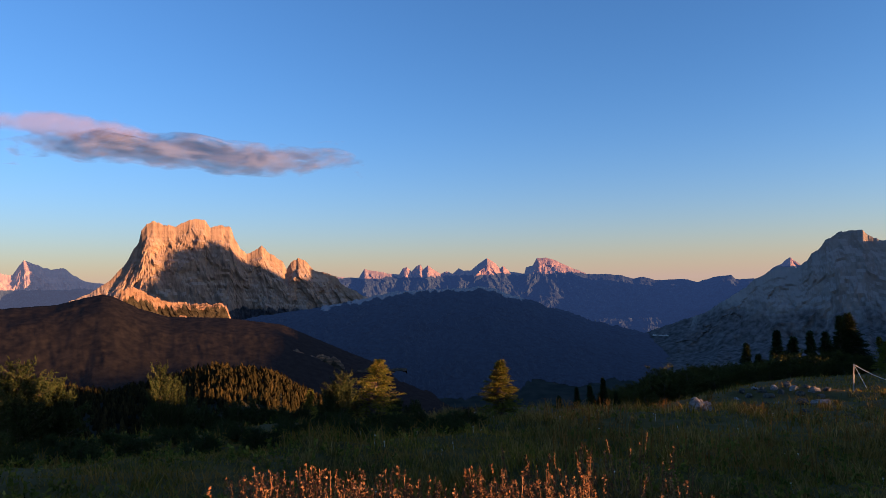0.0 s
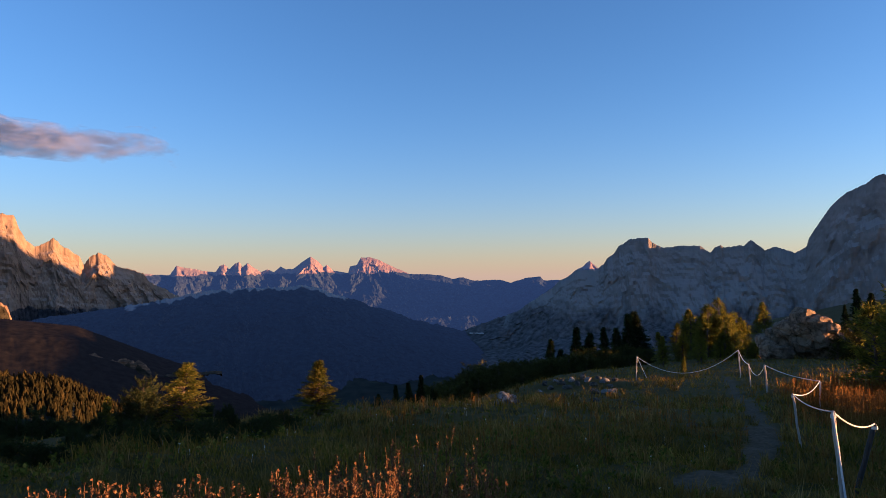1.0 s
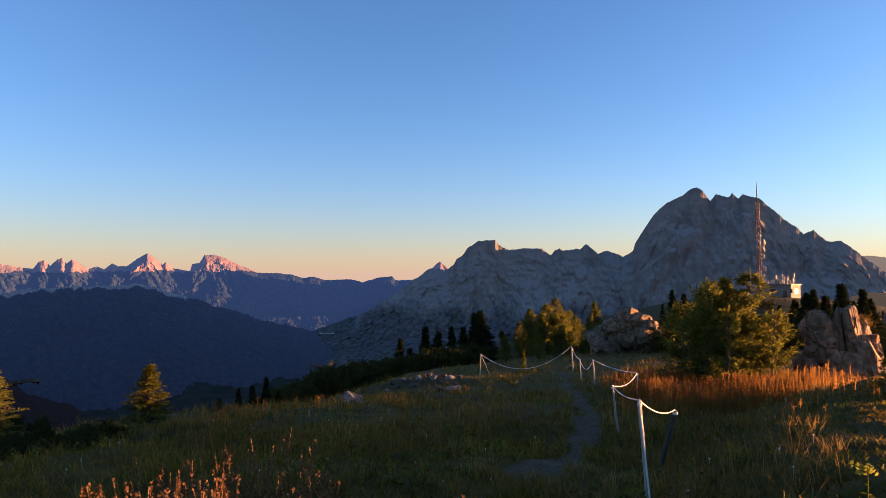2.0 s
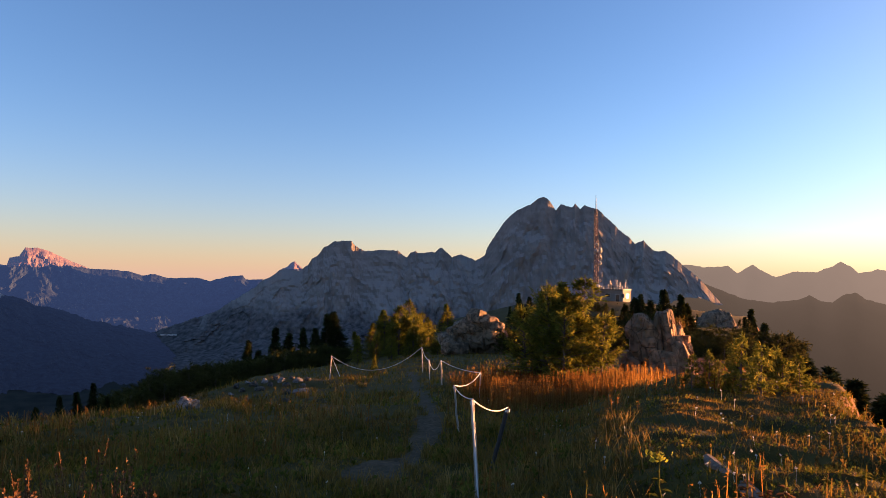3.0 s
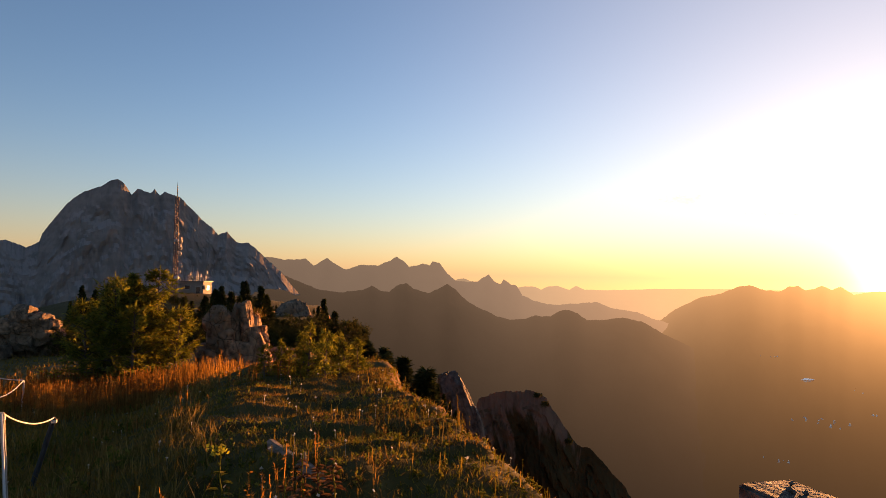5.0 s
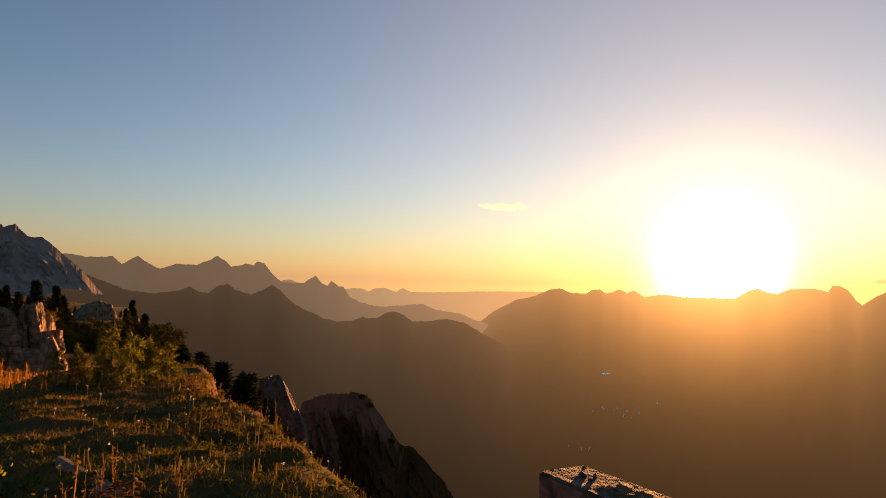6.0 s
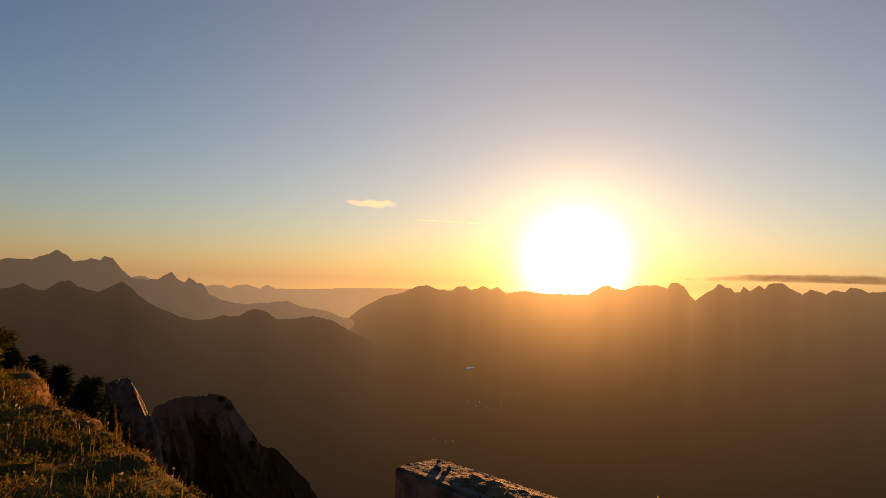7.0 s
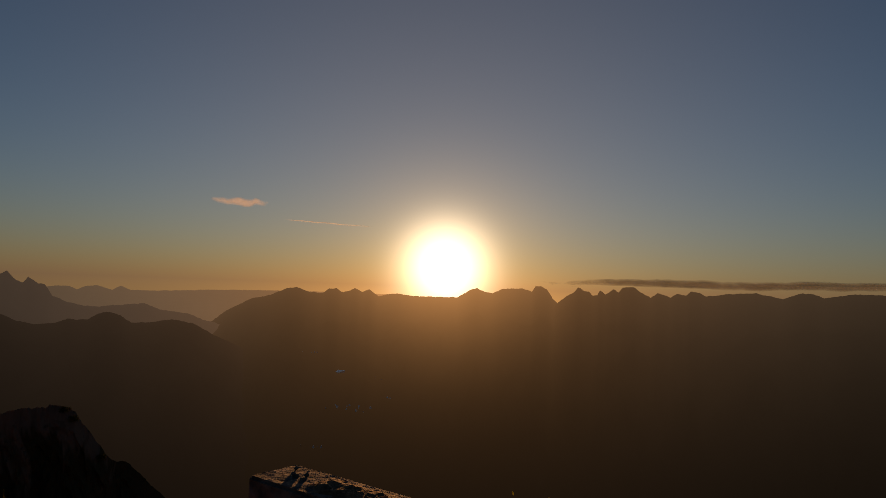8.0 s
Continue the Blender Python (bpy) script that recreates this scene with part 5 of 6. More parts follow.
def meadow():
    rng = np.random.default_rng(12)
    x, y = scatter(330000, rng, -40, 128, 2.6, 70)
    keep = on_meadow(x, y) & (rng.random(len(x)) < 0.55 + 0.55 * fbm(x * 0.5, y * 0.5, 0, 3, 14))
    x, y = x[keep], y[keep]
    r = np.hypot(x, y)
    tall = np.clip(1 + 1.3 * fbm(x * 1.1, y * 1.1, 0, 3, 15), 0.25, 2.2)
    uu, ww = ridge_axes(x, y)
    turf = smooth(-0.8, 1.0, ww - 0.17 * np.clip(uu - 6, 0, 20)) * (1 - smooth(16, 22, uu))
    h = rng.uniform(0.04, 0.16, len(x)) * (1 - 0.8 * turf) * tall ** 1.4 * (1 + 0.012 * r)
    wd = (0.005 + 0.0009 * r) * rng.uniform(0.6, 1.5, len(x))
    lean = rng.uniform(0.2, 1.1, len(x))
    x2, y2 = scatter(170000, rng, -30, 122, 3.2, 13, 2)
    keep = on_meadow(x2, y2)
    x2, y2 = x2[keep], y2[keep]
    x, y, h = np.concatenate([x, x2]), np.concatenate([y, y2]), np.concatenate([h, rng.uniform(0.025, 0.085, len(x2))])
    wd, lean = np.concatenate([wd, rng.uniform(0.006, 0.014, len(x2))]), np.concatenate([lean, rng.uniform(0.3, 1.5, len(x2))])
    ob = new("meadow_grass", mesh_of("meadow_grass", *blades(x, y, h, wd, lean, rng), [mat_grass], False))
    tagged(ob, "short uneven alpine meadow grass, green and straw coloured", "grass", kind="stuff")

    def tussocks(n, b0, b1, r0, r1, h0, h1, seed):
        rng = np.random.default_rng(seed)
        x, y = scatter(n, rng, b0, b1, r0, r1)
        keep = on_meadow(x, y) & (fbm(x * 0.4, y * 0.4, 0, 3, seed) > -0.12)
        x, y, per = x[keep], y[keep], 24
        h = np.repeat(rng.uniform(h0, h1, len(x)), per) * rng.uniform(0.45, 1.1, len(x) * per)
        r = np.repeat(np.hypot(x, y), per)
        spread = rng.normal(size=(2, len(x) * per)) * 0.045
        x, y = np.repeat(x, per) + spread[0], np.repeat(y, per) + spread[1]
        ob = new("tussock_grass", mesh_of("tussock_grass", *blades(x, y, h, (0.003 + 0.0008 * r) * rng.uniform(0.6, 1.4, len(x)), rng.uniform(0.15, 0.8, len(x)), rng), [mat_tussock], False))
        tagged(ob, "dry straw-coloured tussocks standing out of the meadow", "grass", kind="stuff")

    tussocks(1500, -12, 58, 4.4, 30, 0.12, 0.34, 44)

    def stalks(name, label, mat, n, b0, b1, r0, r1, h0, h1, head, patch, seed, dense=0.0, area=1.0, ragged=False, rim_only=False):
        rng = np.random.default_rng(seed)
        x, y = scatter(n, rng, b0, b1, r0, r1, area)
        keep = on_meadow(x, y) & (vnoise(x * patch, y * patch, 0, seed) > dense)
        if rim_only:                              # along the break of the slope
            u, w = ridge_axes(x, y)
            keep &= (w > edge_w(u) - 1.3 * rng.random(len(x)) ** 2 - 0.1) & (w < edge_w(u) + 0.9)
        if ragged:                                # thins out towards its edges
            bb, rr = (np.degrees(np.arctan2(x, y)) - b0) / (b1 - b0), (np.hypot(x, y) - r0) / (r1 - r0)
            rim = np.minimum(np.minimum(bb, 1 - bb) * 3.2, np.minimum(rr, 1 - rr) * 3.2) + 0.45 * fbm(x * 0.6, y * 0.6, 0, 3, seed + 2)
            keep &= rng.random(len(x)) < rim
        x, y = x[keep], y[keep]
        m, r, z = len(x), np.hypot(x, y), ground_z(x, y)
        h = rng.uniform(h0, h1, m) * (np.clip(0.95 + 0.6 * fbm(x * 0.8, y * 0.8, 0, 3, seed + 5), 0.4, 1.5) if ragged else 1)
        lean, a = rng.uniform(0, 0.28, m), rng.uniform(0, 2 * np.pi, m)
        tip = np.stack([x + np.cos(a) * lean * h, y + np.sin(a) * lean * h, z + h], 1)
        w = np.stack([-np.sin(a), np.cos(a), 0 * a], 1) * ((0.0022 + 0.0004 * r) * (0.4 if name == "meadow_flowers" else 1))[:, None]
        base = np.stack([x, y, z - 0.02], 1)
        v = np.stack([base - w, base + w, tip + w * 0.6, tip - w * 0.6], 1).reshape(-1, 3)
        pieces = [(v, np.arange(4 * m).reshape(-1, 4))]
        per = head[0]
        t = rng.uniform(1 - head[1], 1.0, (m, per))
        b = base[:, None] + (tip - base)[:, None] * t[..., None]
        way = rng.normal(size=(m, per, 3)) * 0.7 + np.array([0, 0, 0.6])
        way /= np.linalg.norm(way, axis=2, keepdims=True)
        ln = rng.uniform(0.6, 1.3, (m, per)) * head[2] * (1 + 0.03 * r)[:, None]
        pieces.append(sprays(b.reshape(-1, 3), way.reshape(-1, 3), ln.ravel(), ln.ravel() * head[3], rng))
        ob = new(name, mesh_of(name, *joined(pieces), [mat], False))
        tagged(ob, label, "grass", kind="stuff")

    stalks("seed_grass", "dense tall dry orange seed grass in the sun", mat_straw, 9500, 41.5, 60, 13.0, 24, 0.22, 0.6, (16, 0.75, 0.034, 0.085), 0.25, 31, -0.7, 2, True)
    stalks("seed_grass", "scattered dry seed grass over the meadow", mat_straw, 2600, 8, 66, 4.0, 20, 0.12, 0.34, (7, 0.4, 0.024, 0.16), 0.7, 32, 0.12)
    stalks("seed_grass", "low dry grass tips near the drop", mat_grass, 1300, 56, 112, 4.2, 20, 0.05, 0.13, (5, 0.4, 0.012, 0.2), 0.9, 37, 0.0)
    rng = np.random.default_rng(46)
    pieces = []
    for b, h, r, wide in ((57.4, -3.05, 24.0, 0.5), (59.7, -3.15, 24.2, 0.45), (60.3, -3.5, 24.4, 0.3)):
        c = np.array(airy(b, r, h - 0.25))
        base = c + rng.normal(size=(420, 3)) * (wide * 0.45, wide * 0.45, 0.05)
        way = rng.normal(size=(420, 3)) * 0.5 + (0, 0, 0.9)
        pieces.append(sprays(base, way / np.linalg.norm(way, axis=1, keepdims=True), rng.uniform(0.08, 0.24, 420), np.full(420, 0.008), rng))
    tagged(new("rock_top_grass", mesh_of("rock_top_grass", *joined(pieces), [mat_rust], False)), "rusty dry grass tufts on top of the outcrop", "grass", kind="stuff")
    stalks("dock_stalks", "rusty seed heads of dock in the foreground", mat_dock, 1500, -16, 12, 3.5, 5.0, 0.40, 0.74, (46, 0.65, 0.019, 0.36), 0.9, 33, -0.3, 2)
    stalks("dock_stalks", "single rusty dock stalks in the meadow", mat_dock, 260, 5, 30, 4.0, 7, 0.3, 0.66, (34, 0.6, 0.02, 0.36), 0.8, 34, 0.0)
    stalks("meadow_flowers", "pale faded flower heads on thin stems", mat_flower, 300, -10, 84, 3.8, 17, 0.06, 0.15, (5, 0.04, 0.012, 0.5), 0.6, 35, -0.1)
    stalks("meadow_flowers", "round pale seed clocks near the break of the slope", mat_flower, 130, 60, 92, 4.0, 13, 0.05, 0.12, (10, 0.06, 0.012, 0.3), 0.9, 41, -0.1)
    stalks("meadow_herbs", "broad leaved herbs in the grass", mat_herb, 3600, -38, 56, 2.6, 18, 0.05, 0.15, (10, 0.9, 0.045, 0.3), 0.8, 36, -0.05)
    stalks("meadow_herbs", "small leaved herbs in the short turf", mat_herb, 4200, 56, 112, 3.4, 18, 0.015, 0.05, (8, 0.9, 0.02, 0.35), 0.8, 38, -0.1)
    stalks("edge_plants", "low reddish plants and dry tips along the break of the slope", mat_rust, 14000, 62, 112, 4.6, 22, 0.03, 0.11, (8, 0.9, 0.024, 0.25), 0.8, 39, -0.3, 1.0, False, True)
    stalks("dry_stalks", "thin reddish dry stalks standing over the turf", mat_rust, 420, 46, 78, 4.8, 14, 0.1, 0.28, (7, 0.45, 0.022, 0.22), 0.7, 40, 0.05)


meadow()


# ---- fence ----
def post_thing(bearing, r, top, lean, mat=None, thick=0.042, label="sun-bleached rough wooden fence post carrying white tape"):
    """A split post from the ground to a height above the level at the eye, leaning sideways."""
    base, head = spot(bearing, r, -0.15), airy(bearing, r, top)
    ob = thing("fence_post", label, "fence post", base, -bearing, "fence posts")
    L = head.z - base.z
    rng = np.random.default_rng(int(bearing * 10))
    zs = np.linspace(0, L, 7)
    axis = np.stack([lean * (zs / L - 1) * L + rng.normal(size=7) * 0.004, rng.normal(size=7) * 0.004, zs], 1)
    v, f = tube(axis, thick / 2 * np.array([1.05, 1, 1.06, 0.96, 1.02, 1, 0.9]), 7)
    caps = np.array([[42 + i, 42 + (i + 1) % 7, 49, 49] for i in range(7)])[:, :3]
    v = np.concatenate([v, [axis[-1] + (0, 0, 0.012)]])
    tri = np.concatenate([f[:, [0, 1, 2]], f[:, [0, 2, 3]], caps])
    part("post", mesh_of("post", v, tri, [mat or mat_post], False), ob)
    band = tube(np.array([axis[-1] + (0, 0, -0.05), axis[-1] + (0, 0, -0.02)]), [thick * 0.6] * 2, 7)
    part("insulator", mesh_of("insulator", *band, [mat_rope], False), ob)
    return head


P1, P2, P3, P5, P6 = post_thing(44.1, 6.43, -9.8, -0.06, None, 0.036), post_thing(42.25, 11.5, -8.96, -0.1, None, 0.034), post_thing(40.83, 25, -7.03, -0.06, None, 0.06), post_thing(39.1, 36, -5.98, -0.05, None, 0.06), post_thing(31.4, 37, -6.7, 0.05, None, 0.06)
P4 = post_thing(39.75, 30, -7.02, -0.06, None, 0.055)
PG = post_thing(44.3, 17, -7.98, 0.0)
PD = post_thing(46.88, 8.0, -10.5, 0.25, mat_stake, 0.05, "dark leaning stake at the end of the fence tape")


def rope(a, b, sag, thick=0.012):
    t = np.linspace(0, 1, 14)
    p = np.array([a + (b - a) * k - Vector((0, 0, sag * 4 * k * (1 - k))) for k in t])
    ob = new("fence_tape", mesh_of("fence_tape", *tube(p, [thick] * len(t), 5), [mat_rope], True))
    return tagged(ob, "white fence tape hanging slack between the posts", "rope", "fence tapes")


for a, b, sag, w in ((P1, PD, 0.07, 0.007), (P1, P2, 0.05, 0.006), (P2, PG, 0.12, 0.009), (PG, P3, 0.08, 0.010), (P3, P4, 0.4, 0.011), (P4, P5, 0.15, 0.013), (P5, P6, 1.0, 0.014)):
    rope(a, b, sag, w)
rope(P6, spot(32.2, 36.0, 0.1), 0.0, 0.010)
rope(P1 + Vector((-0.03, -0.03, 0)), spot(44.75, 5.9, 0.02), 0.0, 0.008)


# ---- log ----
def log_thing():
    a, b = Vector((4.98, 2.64, 0.28)), Vector((4.42, 2.02, 0.26))
    ob = thing("log", "grey weathered split log lying in the grass", "log", a)
    t = np.linspace(0, 1, 12)
    rng = np.random.default_rng(3)
    p = np.array([(b - a) * k * 1.35 for k in t]) + rng.normal(size=(12, 3)) * 0.005
    v, f = tube(p, [0.04] + [0.056 + 0.007 * math.sin(k * 2.3) for k in range(10)] + [0.04], 9)
    n = len(v)
    v = np.concatenate([v, p[:1], p[-1:]])
    end = [[i, (i + 1) % 9, n, n] for i in range(9)] + [[n - 9 + (i + 1) % 9, n - 9 + i, n + 1, n + 1] for i in range(9)]
    tri = np.concatenate([f[:, :3], f[:, [0, 2, 3]], np.array(end)[:, :3]])
    v += 0.008 * fbm(v[:, 0:1] * 9, v[:, 1:2] * 9, v[:, 2:3] * 9, 3, 4)
    part("trunk", mesh_of("trunk", v, tri, [mat_old_wood], False), ob)
    stub, g = tube(np.array([p[7], p[7] + (0.03, 0.02, 0.12)]), [0.02, 0.012], 6)
    part("branch_stub", mesh_of("branch_stub", stub, g, [mat_old_wood], False), ob)
    return ob


log_thing()


# ---- leafy plants in the foreground ----
def leafy_plant(name, label, mat, at, height, leaves, size, seed, heads=0):
    rng = np.random.default_rng(seed)
    ob = thing(name, label, "plant", at, 0, "foreground plants")
    stem = np.array([(0.03 * math.sin(k) * height, 0.02 * math.cos(k * 2) * height, height * k / 5) for k in range(6)])
    part("stem", mesh_of("stem", *tube(stem, np.linspace(0.006, 0.003, 6), 5), [mat_herb], True), ob)
    pieces = []
    for k in range(leaves):
        a, q = rng.uniform(0, 6.28), rng.uniform(0.05, 0.85)
        d, L = np.array([math.cos(a), math.sin(a), 0]), size * rng.uniform(0.6, 1.2) * (1.1 - 0.6 * q)
        s = np.array([-math.sin(a), math.cos(a), 0]) * L * 0.2
        o = np.array([0, 0, q * height])
        row = [o + d * L * t + np.array([0, 0, L * (0.7 * t - 0.75 * t * t)]) for t in (0.05, 0.35, 0.7, 1.0)]
        v = np.array([row[0], row[1] - s, row[1] + (0, 0, -0.01), row[1] + s, row[2] - s * 0.8, row[2] + (0, 0, -0.01), row[2] + s * 0.8, row[3]])
        pieces.append((v, np.array([[0, 1, 2], [0, 2, 3], [1, 4, 5], [1, 5, 2], [2, 5, 6], [2, 6, 3], [4, 7, 5], [5, 7, 6]])))
    tagged(part("leaves", mesh_of("leaves", *joined(pieces), [mat], True), ob), kind="stuff")
    if heads:
        b = np.array([0, 0, height]) + rng.normal(size=(heads, 3)) * (0.035, 0.035, 0.02)
        w = rng.normal(size=(heads, 3)) + (0, 0, 0.5)
        w /= np.linalg.norm(w, axis=1, keepdims=True)
        tagged(part("flower_head", mesh_of("flower_head", *sprays(b, w, np.full(heads, 0.03), np.full(heads, 0.011), rng), [mat_yellow_leaf], False), ob), kind="stuff")
    return ob


leafy_plant("tall_herb", "tall herb with a flat yellow flower head", mat_herb, spot(58.8, 4.4), 0.42, 12, 0.09, 1, 46)
for k, (b, r) in enumerate(((57.4, 3.75), (58.6, 3.7), (59.6, 3.8), (60.5, 3.7), (56.2, 3.8), (61.8, 3.7), (62.8, 3.75))):
    leafy_plant("leafy_plant", "bright yellow-green broad leaved plant", mat_yellow_leaf, spot(b, r), 0.2 + 0.05 * (k % 3), 16, 0.16, 10 + k)
for k, (b, r, h) in enumerate(((53.5, 3.9, 0.5), (64.8, 4.3, 0.35), (66.0, 4.4, 0.3), (67.2, 4.2, 0.35), (63.6, 4.0, 0.32))):
    leafy_plant("dock_plant", "withered rust-brown dock with drying leaves", mat_dock, spot(b, r), h, 34, 0.09, 30 + k, 0)
for k, (b, r) in enumerate(((118, 4.9), (121, 5.0), (126, 4.8), (128.6, 4.9), (104, 6.0), (102.0, 6.0))):
    leafy_plant("weed", "thin pale weed at the edge of the drop", mat_herb, spot(b, r) if b > 110 else airy(b, r, -15.3), max(0.3, airy(b, r, -16.4).z - spot(b, r).z) if b > 110 else 0.07, 14 if b > 110 else 10, 0.07, 50 + k, 10 if b > 110 else 0)
for k in range(40):
    b = 64 + 0.62 * k + 0.7 * math.sin(k * 3.1)
    r = 4.4 + (4.5 if b < 72 else 1.6 if b < 78 else 0.7) * ((k * 0.618) % 1)
    leafy_plant("leafy_plant", "green leaved herb with pale tips by the edge", mat_herb, spot(b, r), 0.06, 12, 0.045, 70 + k, 0)


# ---- hut and mast on the mound ----
def hut():
    at = airy(55.5, 172, -1.95)
    ob = thing("equipment_hut", "flat-roofed pale equipment hut with antennas on its roof, one wall sunlit", "hut", at, -86)
    W, D, H = 6.0, 3.9, 3.2
    part("wall", bm_mesh("wall", box(W, D, H, 0.04), mat_plaster), ob, m=shift(0, 0, H / 2))
    part("roof", bm_mesh("roof", box(W + 0.5, D + 0.5, 0.25, 0.04), mat_roof), ob, "dark sheet roof", shift(0, 0, H + 0.13))
    part("foundation", bm_mesh("foundation", box(W + 0.3, D + 0.3, 3.0), mat_concrete), ob, "concrete base", shift(0, 0, -1.5))
    for k, (x, y, sx, sy, sz, z) in enumerate(((1.6, -D / 2 - 0.02, 1.0, 0.06, 2.0, 1.1), (-1.2, -D / 2 - 0.02, 1.3, 0.06, 0.9, 1.9), (3.0, -D / 2 - 0.02, 0.7, 0.06, 0.9, 1.9), (W / 2 + 0.02, 0.2, 0.06, 1.3, 1.1, 1.8))):
        w = part("door" if k == 0 else "window", bm_mesh("window", box(sx, sy, sz), mat_dark_glass), ob, m=shift(x, y, z))
        part("frame", bm_mesh("frame", box(sx + 0.16 if sx > 0.1 else 0.05, sy + 0.16 if sy > 0.1 else 0.05, sz + 0.16), mat_dish), w, m=shift(0 if sx > 0.1 else -0.02, 0 if sy > 0.1 else 0.0, 0) @ shift(0, 0.03 if sx > 0.1 else 0, 0))
    rng = np.random.default_rng(4)
    for k in range(15):
        x, y, h = rng.uniform(-W / 2, W / 2), rng.uniform(-D / 2, D / 2), rng.uniform(0.8, 2.4)
        part("antenna", pole_mesh("antenna", h, 0.05, mat_steel), ob, m=shift(x, y, H + 0.2))
        if k % 3 == 0:
            part("panel_antenna", bm_mesh("panel_antenna", box(0.3, 0.25, 0.9, 0.05), mat_dish), ob, m=shift(x, y, H + h))
    for k in range(9):
        part("railing_post", pole_mesh("railing_post", 1.0, 0.04, mat_steel), ob, m=shift(-W / 2 + k * W / 8, -D / 2 - 0.15, H + 0.2))
    part("railing", mesh_of("railing", *tube(np.array([(-W / 2, -D / 2 - 0.15, H + 1.2), (W / 2, -D / 2 - 0.15, H + 1.2)]), [0.04, 0.04], 6), [mat_steel]), ob)
    return ob


def mast():
    base, tip = airy(53.85, 170, -1.9), airy(53.95, 170, 7.2)
    H = tip.z - base.z
    ob = thing("radio_mast", "tall slim lattice radio mast with dishes and aerials", "mast", base, 20)
    lat = H * 0.86
    legs = []
    for k in range(3):
        a = radians(120 * k + 15)
        p = np.array([(math.cos(a) * 0.62, math.sin(a) * 0.62, -2.0), (math.cos(a) * 0.42, math.sin(a) * 0.42, lat)])
        legs.append(p)
        part("leg", mesh_of("leg", *tube(p, [0.13, 0.09], 6), [mat_red], True), ob)
    n = 30
    for k in range(3):
        pieces = []
        for j in range(n):
            q0, q1 = j / n, (j + 1) / n
            a, b = legs[k][0] + (legs[k][1] - legs[k][0]) * q0, legs[(k + 1) % 3][0] + (legs[(k + 1) % 3][1] - legs[(k + 1) % 3][0]) * q1
            c = legs[(k + 1) % 3][0] + (legs[(k + 1) % 3][1] - legs[(k + 1) % 3][0]) * q0
            pieces += [tube(np.array([a, b]), [0.05, 0.05], 4), tube(np.array([a, c]), [0.045, 0.045], 4)]
        part("lattice", mesh_of("lattice", *joined(pieces), [mat_red]), ob)
    part("spire", mesh_of("spire", *tube(np.array([(0, 0, lat - 1), (0, 0, H * 0.93), (0, 0, H)]), [0.13, 0.1, 0.03], 6), [mat_red], True), ob)
    for z, a, s in ((0.17, 215, 0.9), (0.23, 320, 0.6), (0.3, 300, 0.9), (0.42, 330, 0.8), (0.48, 320, 0.8), (0.55, 200, 0.8), (0.55, 320, 0.9), (0.57, 260, 0.7), (0.62, 210, 0.6), (0.5, 250, 0.6)):
        x, y = math.cos(radians(a)) * 1.15, math.sin(radians(a)) * 1.15
        drum = np.array([(0, 0, 0), (0.05, 0, 0), (0.5, 0, 0), (0.62, 0, 0)]) * s
        d = part("dish", mesh_of("dish", *tube(drum, [0.05, 0.62 * s, 0.62 * s, 0.1], 14), [mat_dish], True), ob, m=shift(x * 0.9, y * 0.9, z * lat) @ pose(0, 0, 0, 0, 0, a))
        part("bracket", mesh_of("bracket", *tube(np.array([(-0.8, 0, 0), (0.1, 0, 0)]), [0.05, 0.05], 5), [mat_steel]), d)
    for k in range(12):
        z = 0.63 + 0.03 * k
        part("aerial", mesh_of("aerial", *tube(np.array([(-0.9, 0, 0), (0.9, 0, 0)]), [0.035, 0.035], 4), [mat_steel]), ob, m=shift(0, 0, z * lat) @ pose(0, 0, 0, 0, 0, 60 * k))
    return ob


hut()
mast()


# ---- valley: lake, far villages ----
def village(label, bearing, height, r, n, spread, seed, mat):
    rng = np.random.default_rng(seed)
    c = airy(bearing, r, height)
    pieces = []
    for k in range(n):
        s = rng.uniform(3, 8)
        q = (c.x + rng.normal() * spread, c.y + rng.normal() * spread, c.z)
        bm = box(s, s * 0.7, s * 0.6)
        top = [v for v in bm.verts if v.co.z > 0]
        for v in top:
            v.co.y *= 0.15
            v.co.z *= 1.5
        v = np.array([p.co[:] for p in bm.verts]) + q
        bm.verts.index_update()
        pieces.append((v, np.array([[p.index for p in f.verts] for f in bm.faces])))
        bm.free()
    ob = new("far_village", mesh_of("far_village", *joined(pieces), [mat], False))
    return tagged(ob, label, "village", kind="stuff")


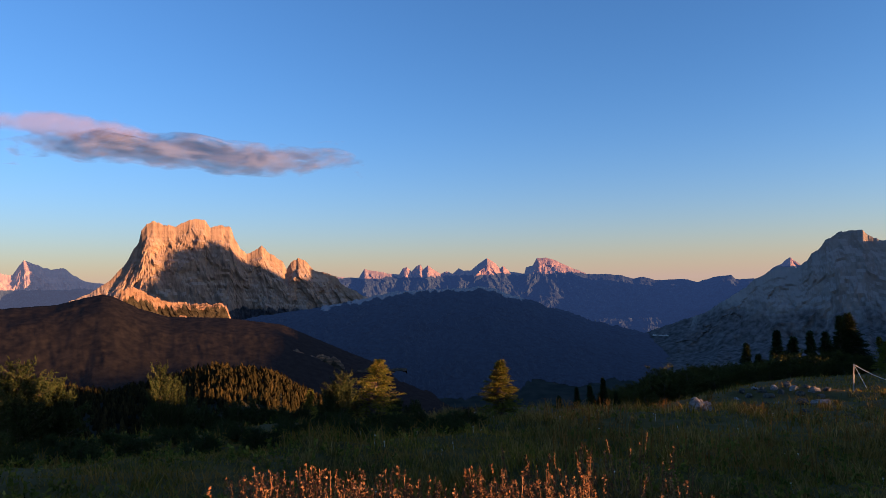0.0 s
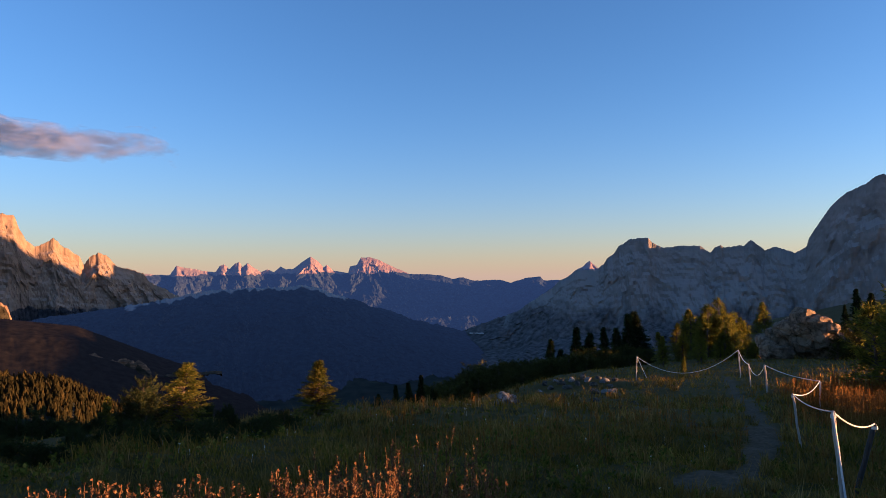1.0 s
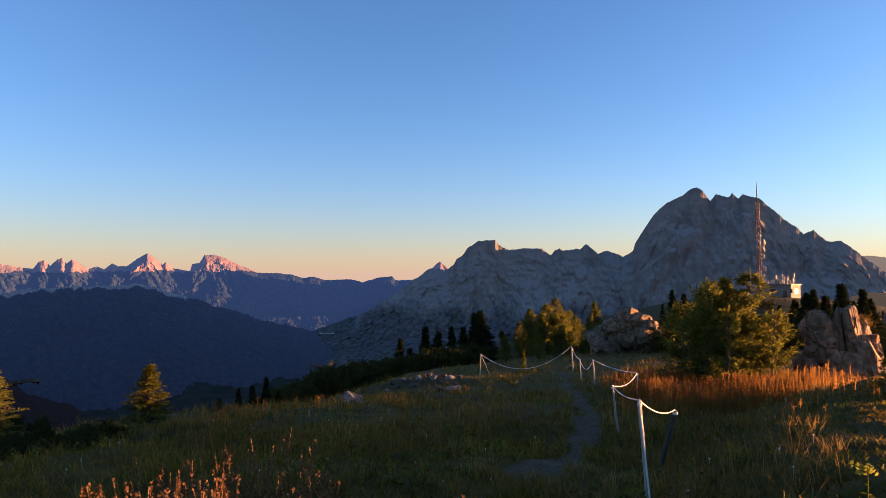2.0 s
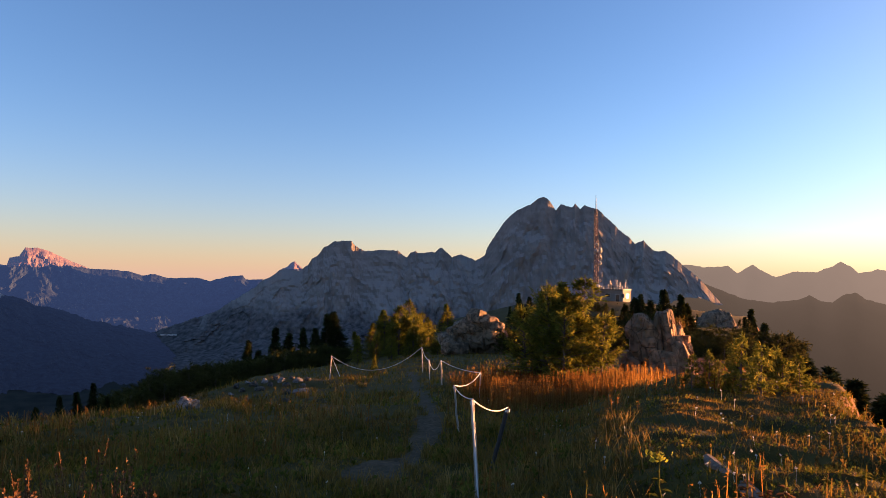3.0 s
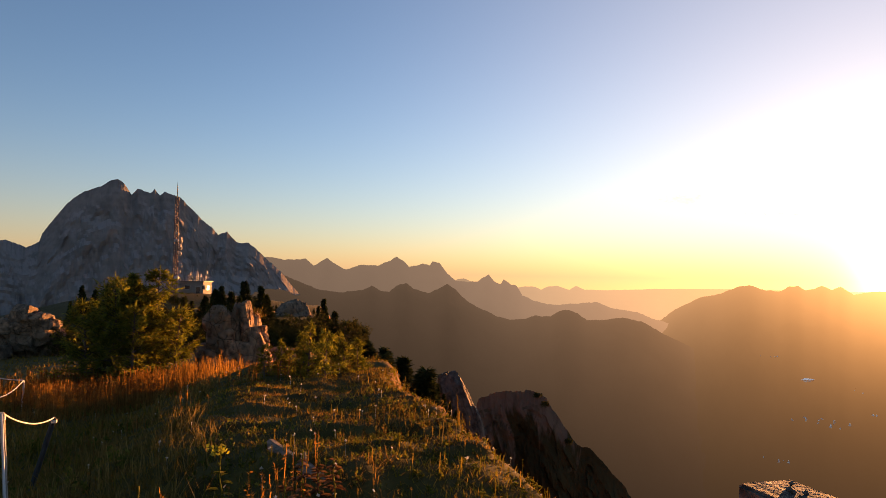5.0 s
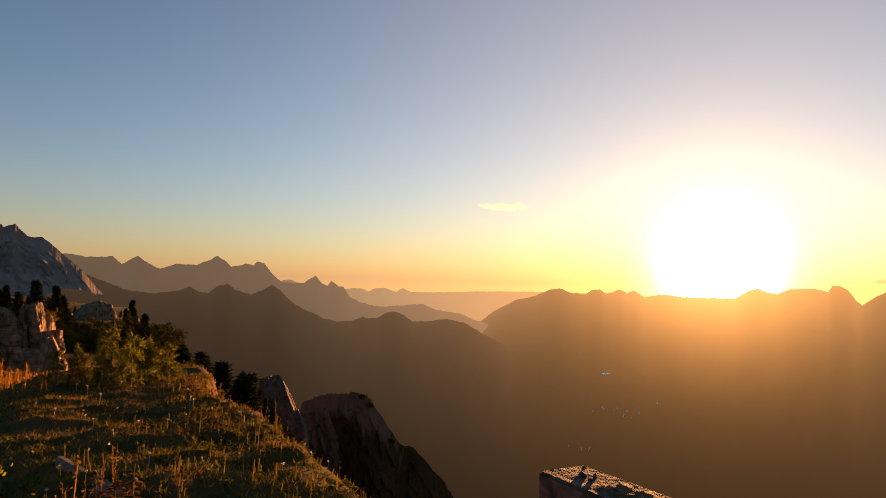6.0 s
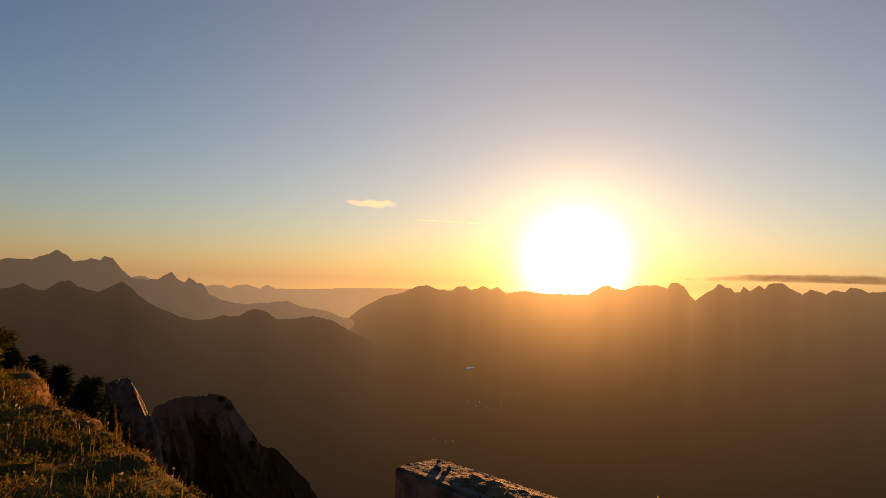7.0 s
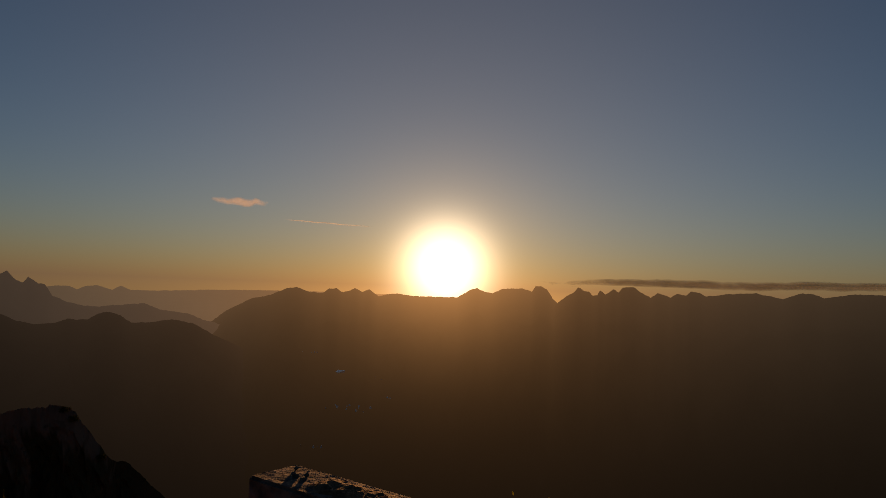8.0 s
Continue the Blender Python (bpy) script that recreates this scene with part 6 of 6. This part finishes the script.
# ---- clouds ----
def cloud(label, mat, bearing, height, r, wide, tall, seed, tilt=0.0, thickness=0.12):
    """A long flat bank: a closed lens of ragged cloud, thin at its rim."""
    nx, ny = 90, 26
    U, V = np.meshgrid(np.linspace(-1, 1, nx), np.linspace(-1, 1, ny))
    edge = np.clip(1 - np.abs(U) ** 2.2 - np.abs(V) ** 2, 0, 1)
    rag = fbm(U * 3.5 + seed, V * 1.6, seed, 5 if wide > 1000 else 2, seed)
    puff = edge ** 0.6 * (0.6 + (0.9 * rag if wide > 1000 else 0))
    c = airy(bearing, r, height)
    a = radians(bearing)
    right, ahead = np.array([math.cos(a), -math.sin(a), 0]), np.array([math.sin(a), math.cos(a), 0])
    body = lambda s: np.array(c) + right * (U * wide / 2)[..., None] + np.array([0, 0, 1.0]) * (V * tall / 2 + tilt * U * wide / 2 + 0.25 * tall * fbm(U * 3.5 + seed, 0.5, seed, 3, seed))[..., None] + ahead * (s * np.maximum(puff, 0.04) * wide * thickness)[..., None]
    v = np.concatenate([body(-1).reshape(-1, 3), body(0.6).reshape(-1, 3)])
    f = grid_faces(ny, nx)
    me = mesh_of("cloud", v, np.concatenate([f, f[:, ::-1] + nx * ny]), [mat], True)
    at = me.attributes.new("thickness", "FLOAT", "POINT")
    th = np.clip(edge * 1.1 + 0.35 * rag * edge ** 0.5, 0, 1).ravel()
    at.data.foreach_set("value", np.concatenate([th, th]).astype(np.float32))
    return tagged(new("cloud", me), label, "cloud")


cloud("long ragged mauve evening cloud, its upper rim pink", mat_cloud, -20.8, 10.95, 4300, 2150, 235, 3, -0.012)
cloud("ragged pink wisp above the end of the evening cloud", mat_cloud_wisp, -29.6, 12.35, 4280, 1000, 170, 5, -0.09)
cloud("small thin bright cloud above the sunset", mat_cloud_west, 96.2, 6.55, 4400, 370, 60, 7)
cloud("thin dark stratus band over the far range", mat_stratus, 138.5, 0.98, 4800, 2900, 66, 11, 0.008, 0.05)
cloud("faint short vapour trail", mat_cloud_west, 103.6, 5.15, 4500, 640, 9, 13, -0.035, 0.01)
village("pale houses of a far village in the shaded valley", 18.1, -4.8, 3240, 22, 24, 5, mat_house)
for k, (b, h, r, n, wide) in enumerate(((107.1, -10.55, 2105, 9, 26), (105.6, -10.4, 2118, 6, 22), (109.1, -9.55, 2270, 3, 9), (108.2, -7.95, 2590, 8, 26), (103.0, -13.65, 1760, 4, 18), (102.5, -5.9, 2925, 6, 24))):
    village("scattered pale houses on the hazy valley floor", b, h, r, n, wide, 60 + k, mat_metal_house)


def lake():
    """A small bright lake lying in the valley."""
    c = airy(104.75, 2665, -7.42)
    a = np.linspace(0, 2 * np.pi, 40, endpoint=False)
    rad = 44 * (1 + 0.35 * np.sin(2 * a + 1) + 0.2 * np.sin(3 * a))
    x, y = c.x + np.cos(a) * rad * 0.6, c.y + np.sin(a) * rad * 0.9
    v = np.concatenate([np.stack([x, y, np.full(40, c.z)], 1), np.stack([x, y, np.full(40, c.z - 7)], 1), [[c.x, c.y, c.z]]])
    f = [[i, (i + 1) % 40, 80] for i in range(40)] + [[i, 40 + i, (i + 1) % 40] for i in range(40)] + [[40 + i, 40 + (i + 1) % 40, (i + 1) % 40] for i in range(40)]
    return tagged(new("water", mesh_of("water", v, np.array(f), [mat_water], False)), "small pale lake shining in the dark valley", "lake", kind="structure")


lake()
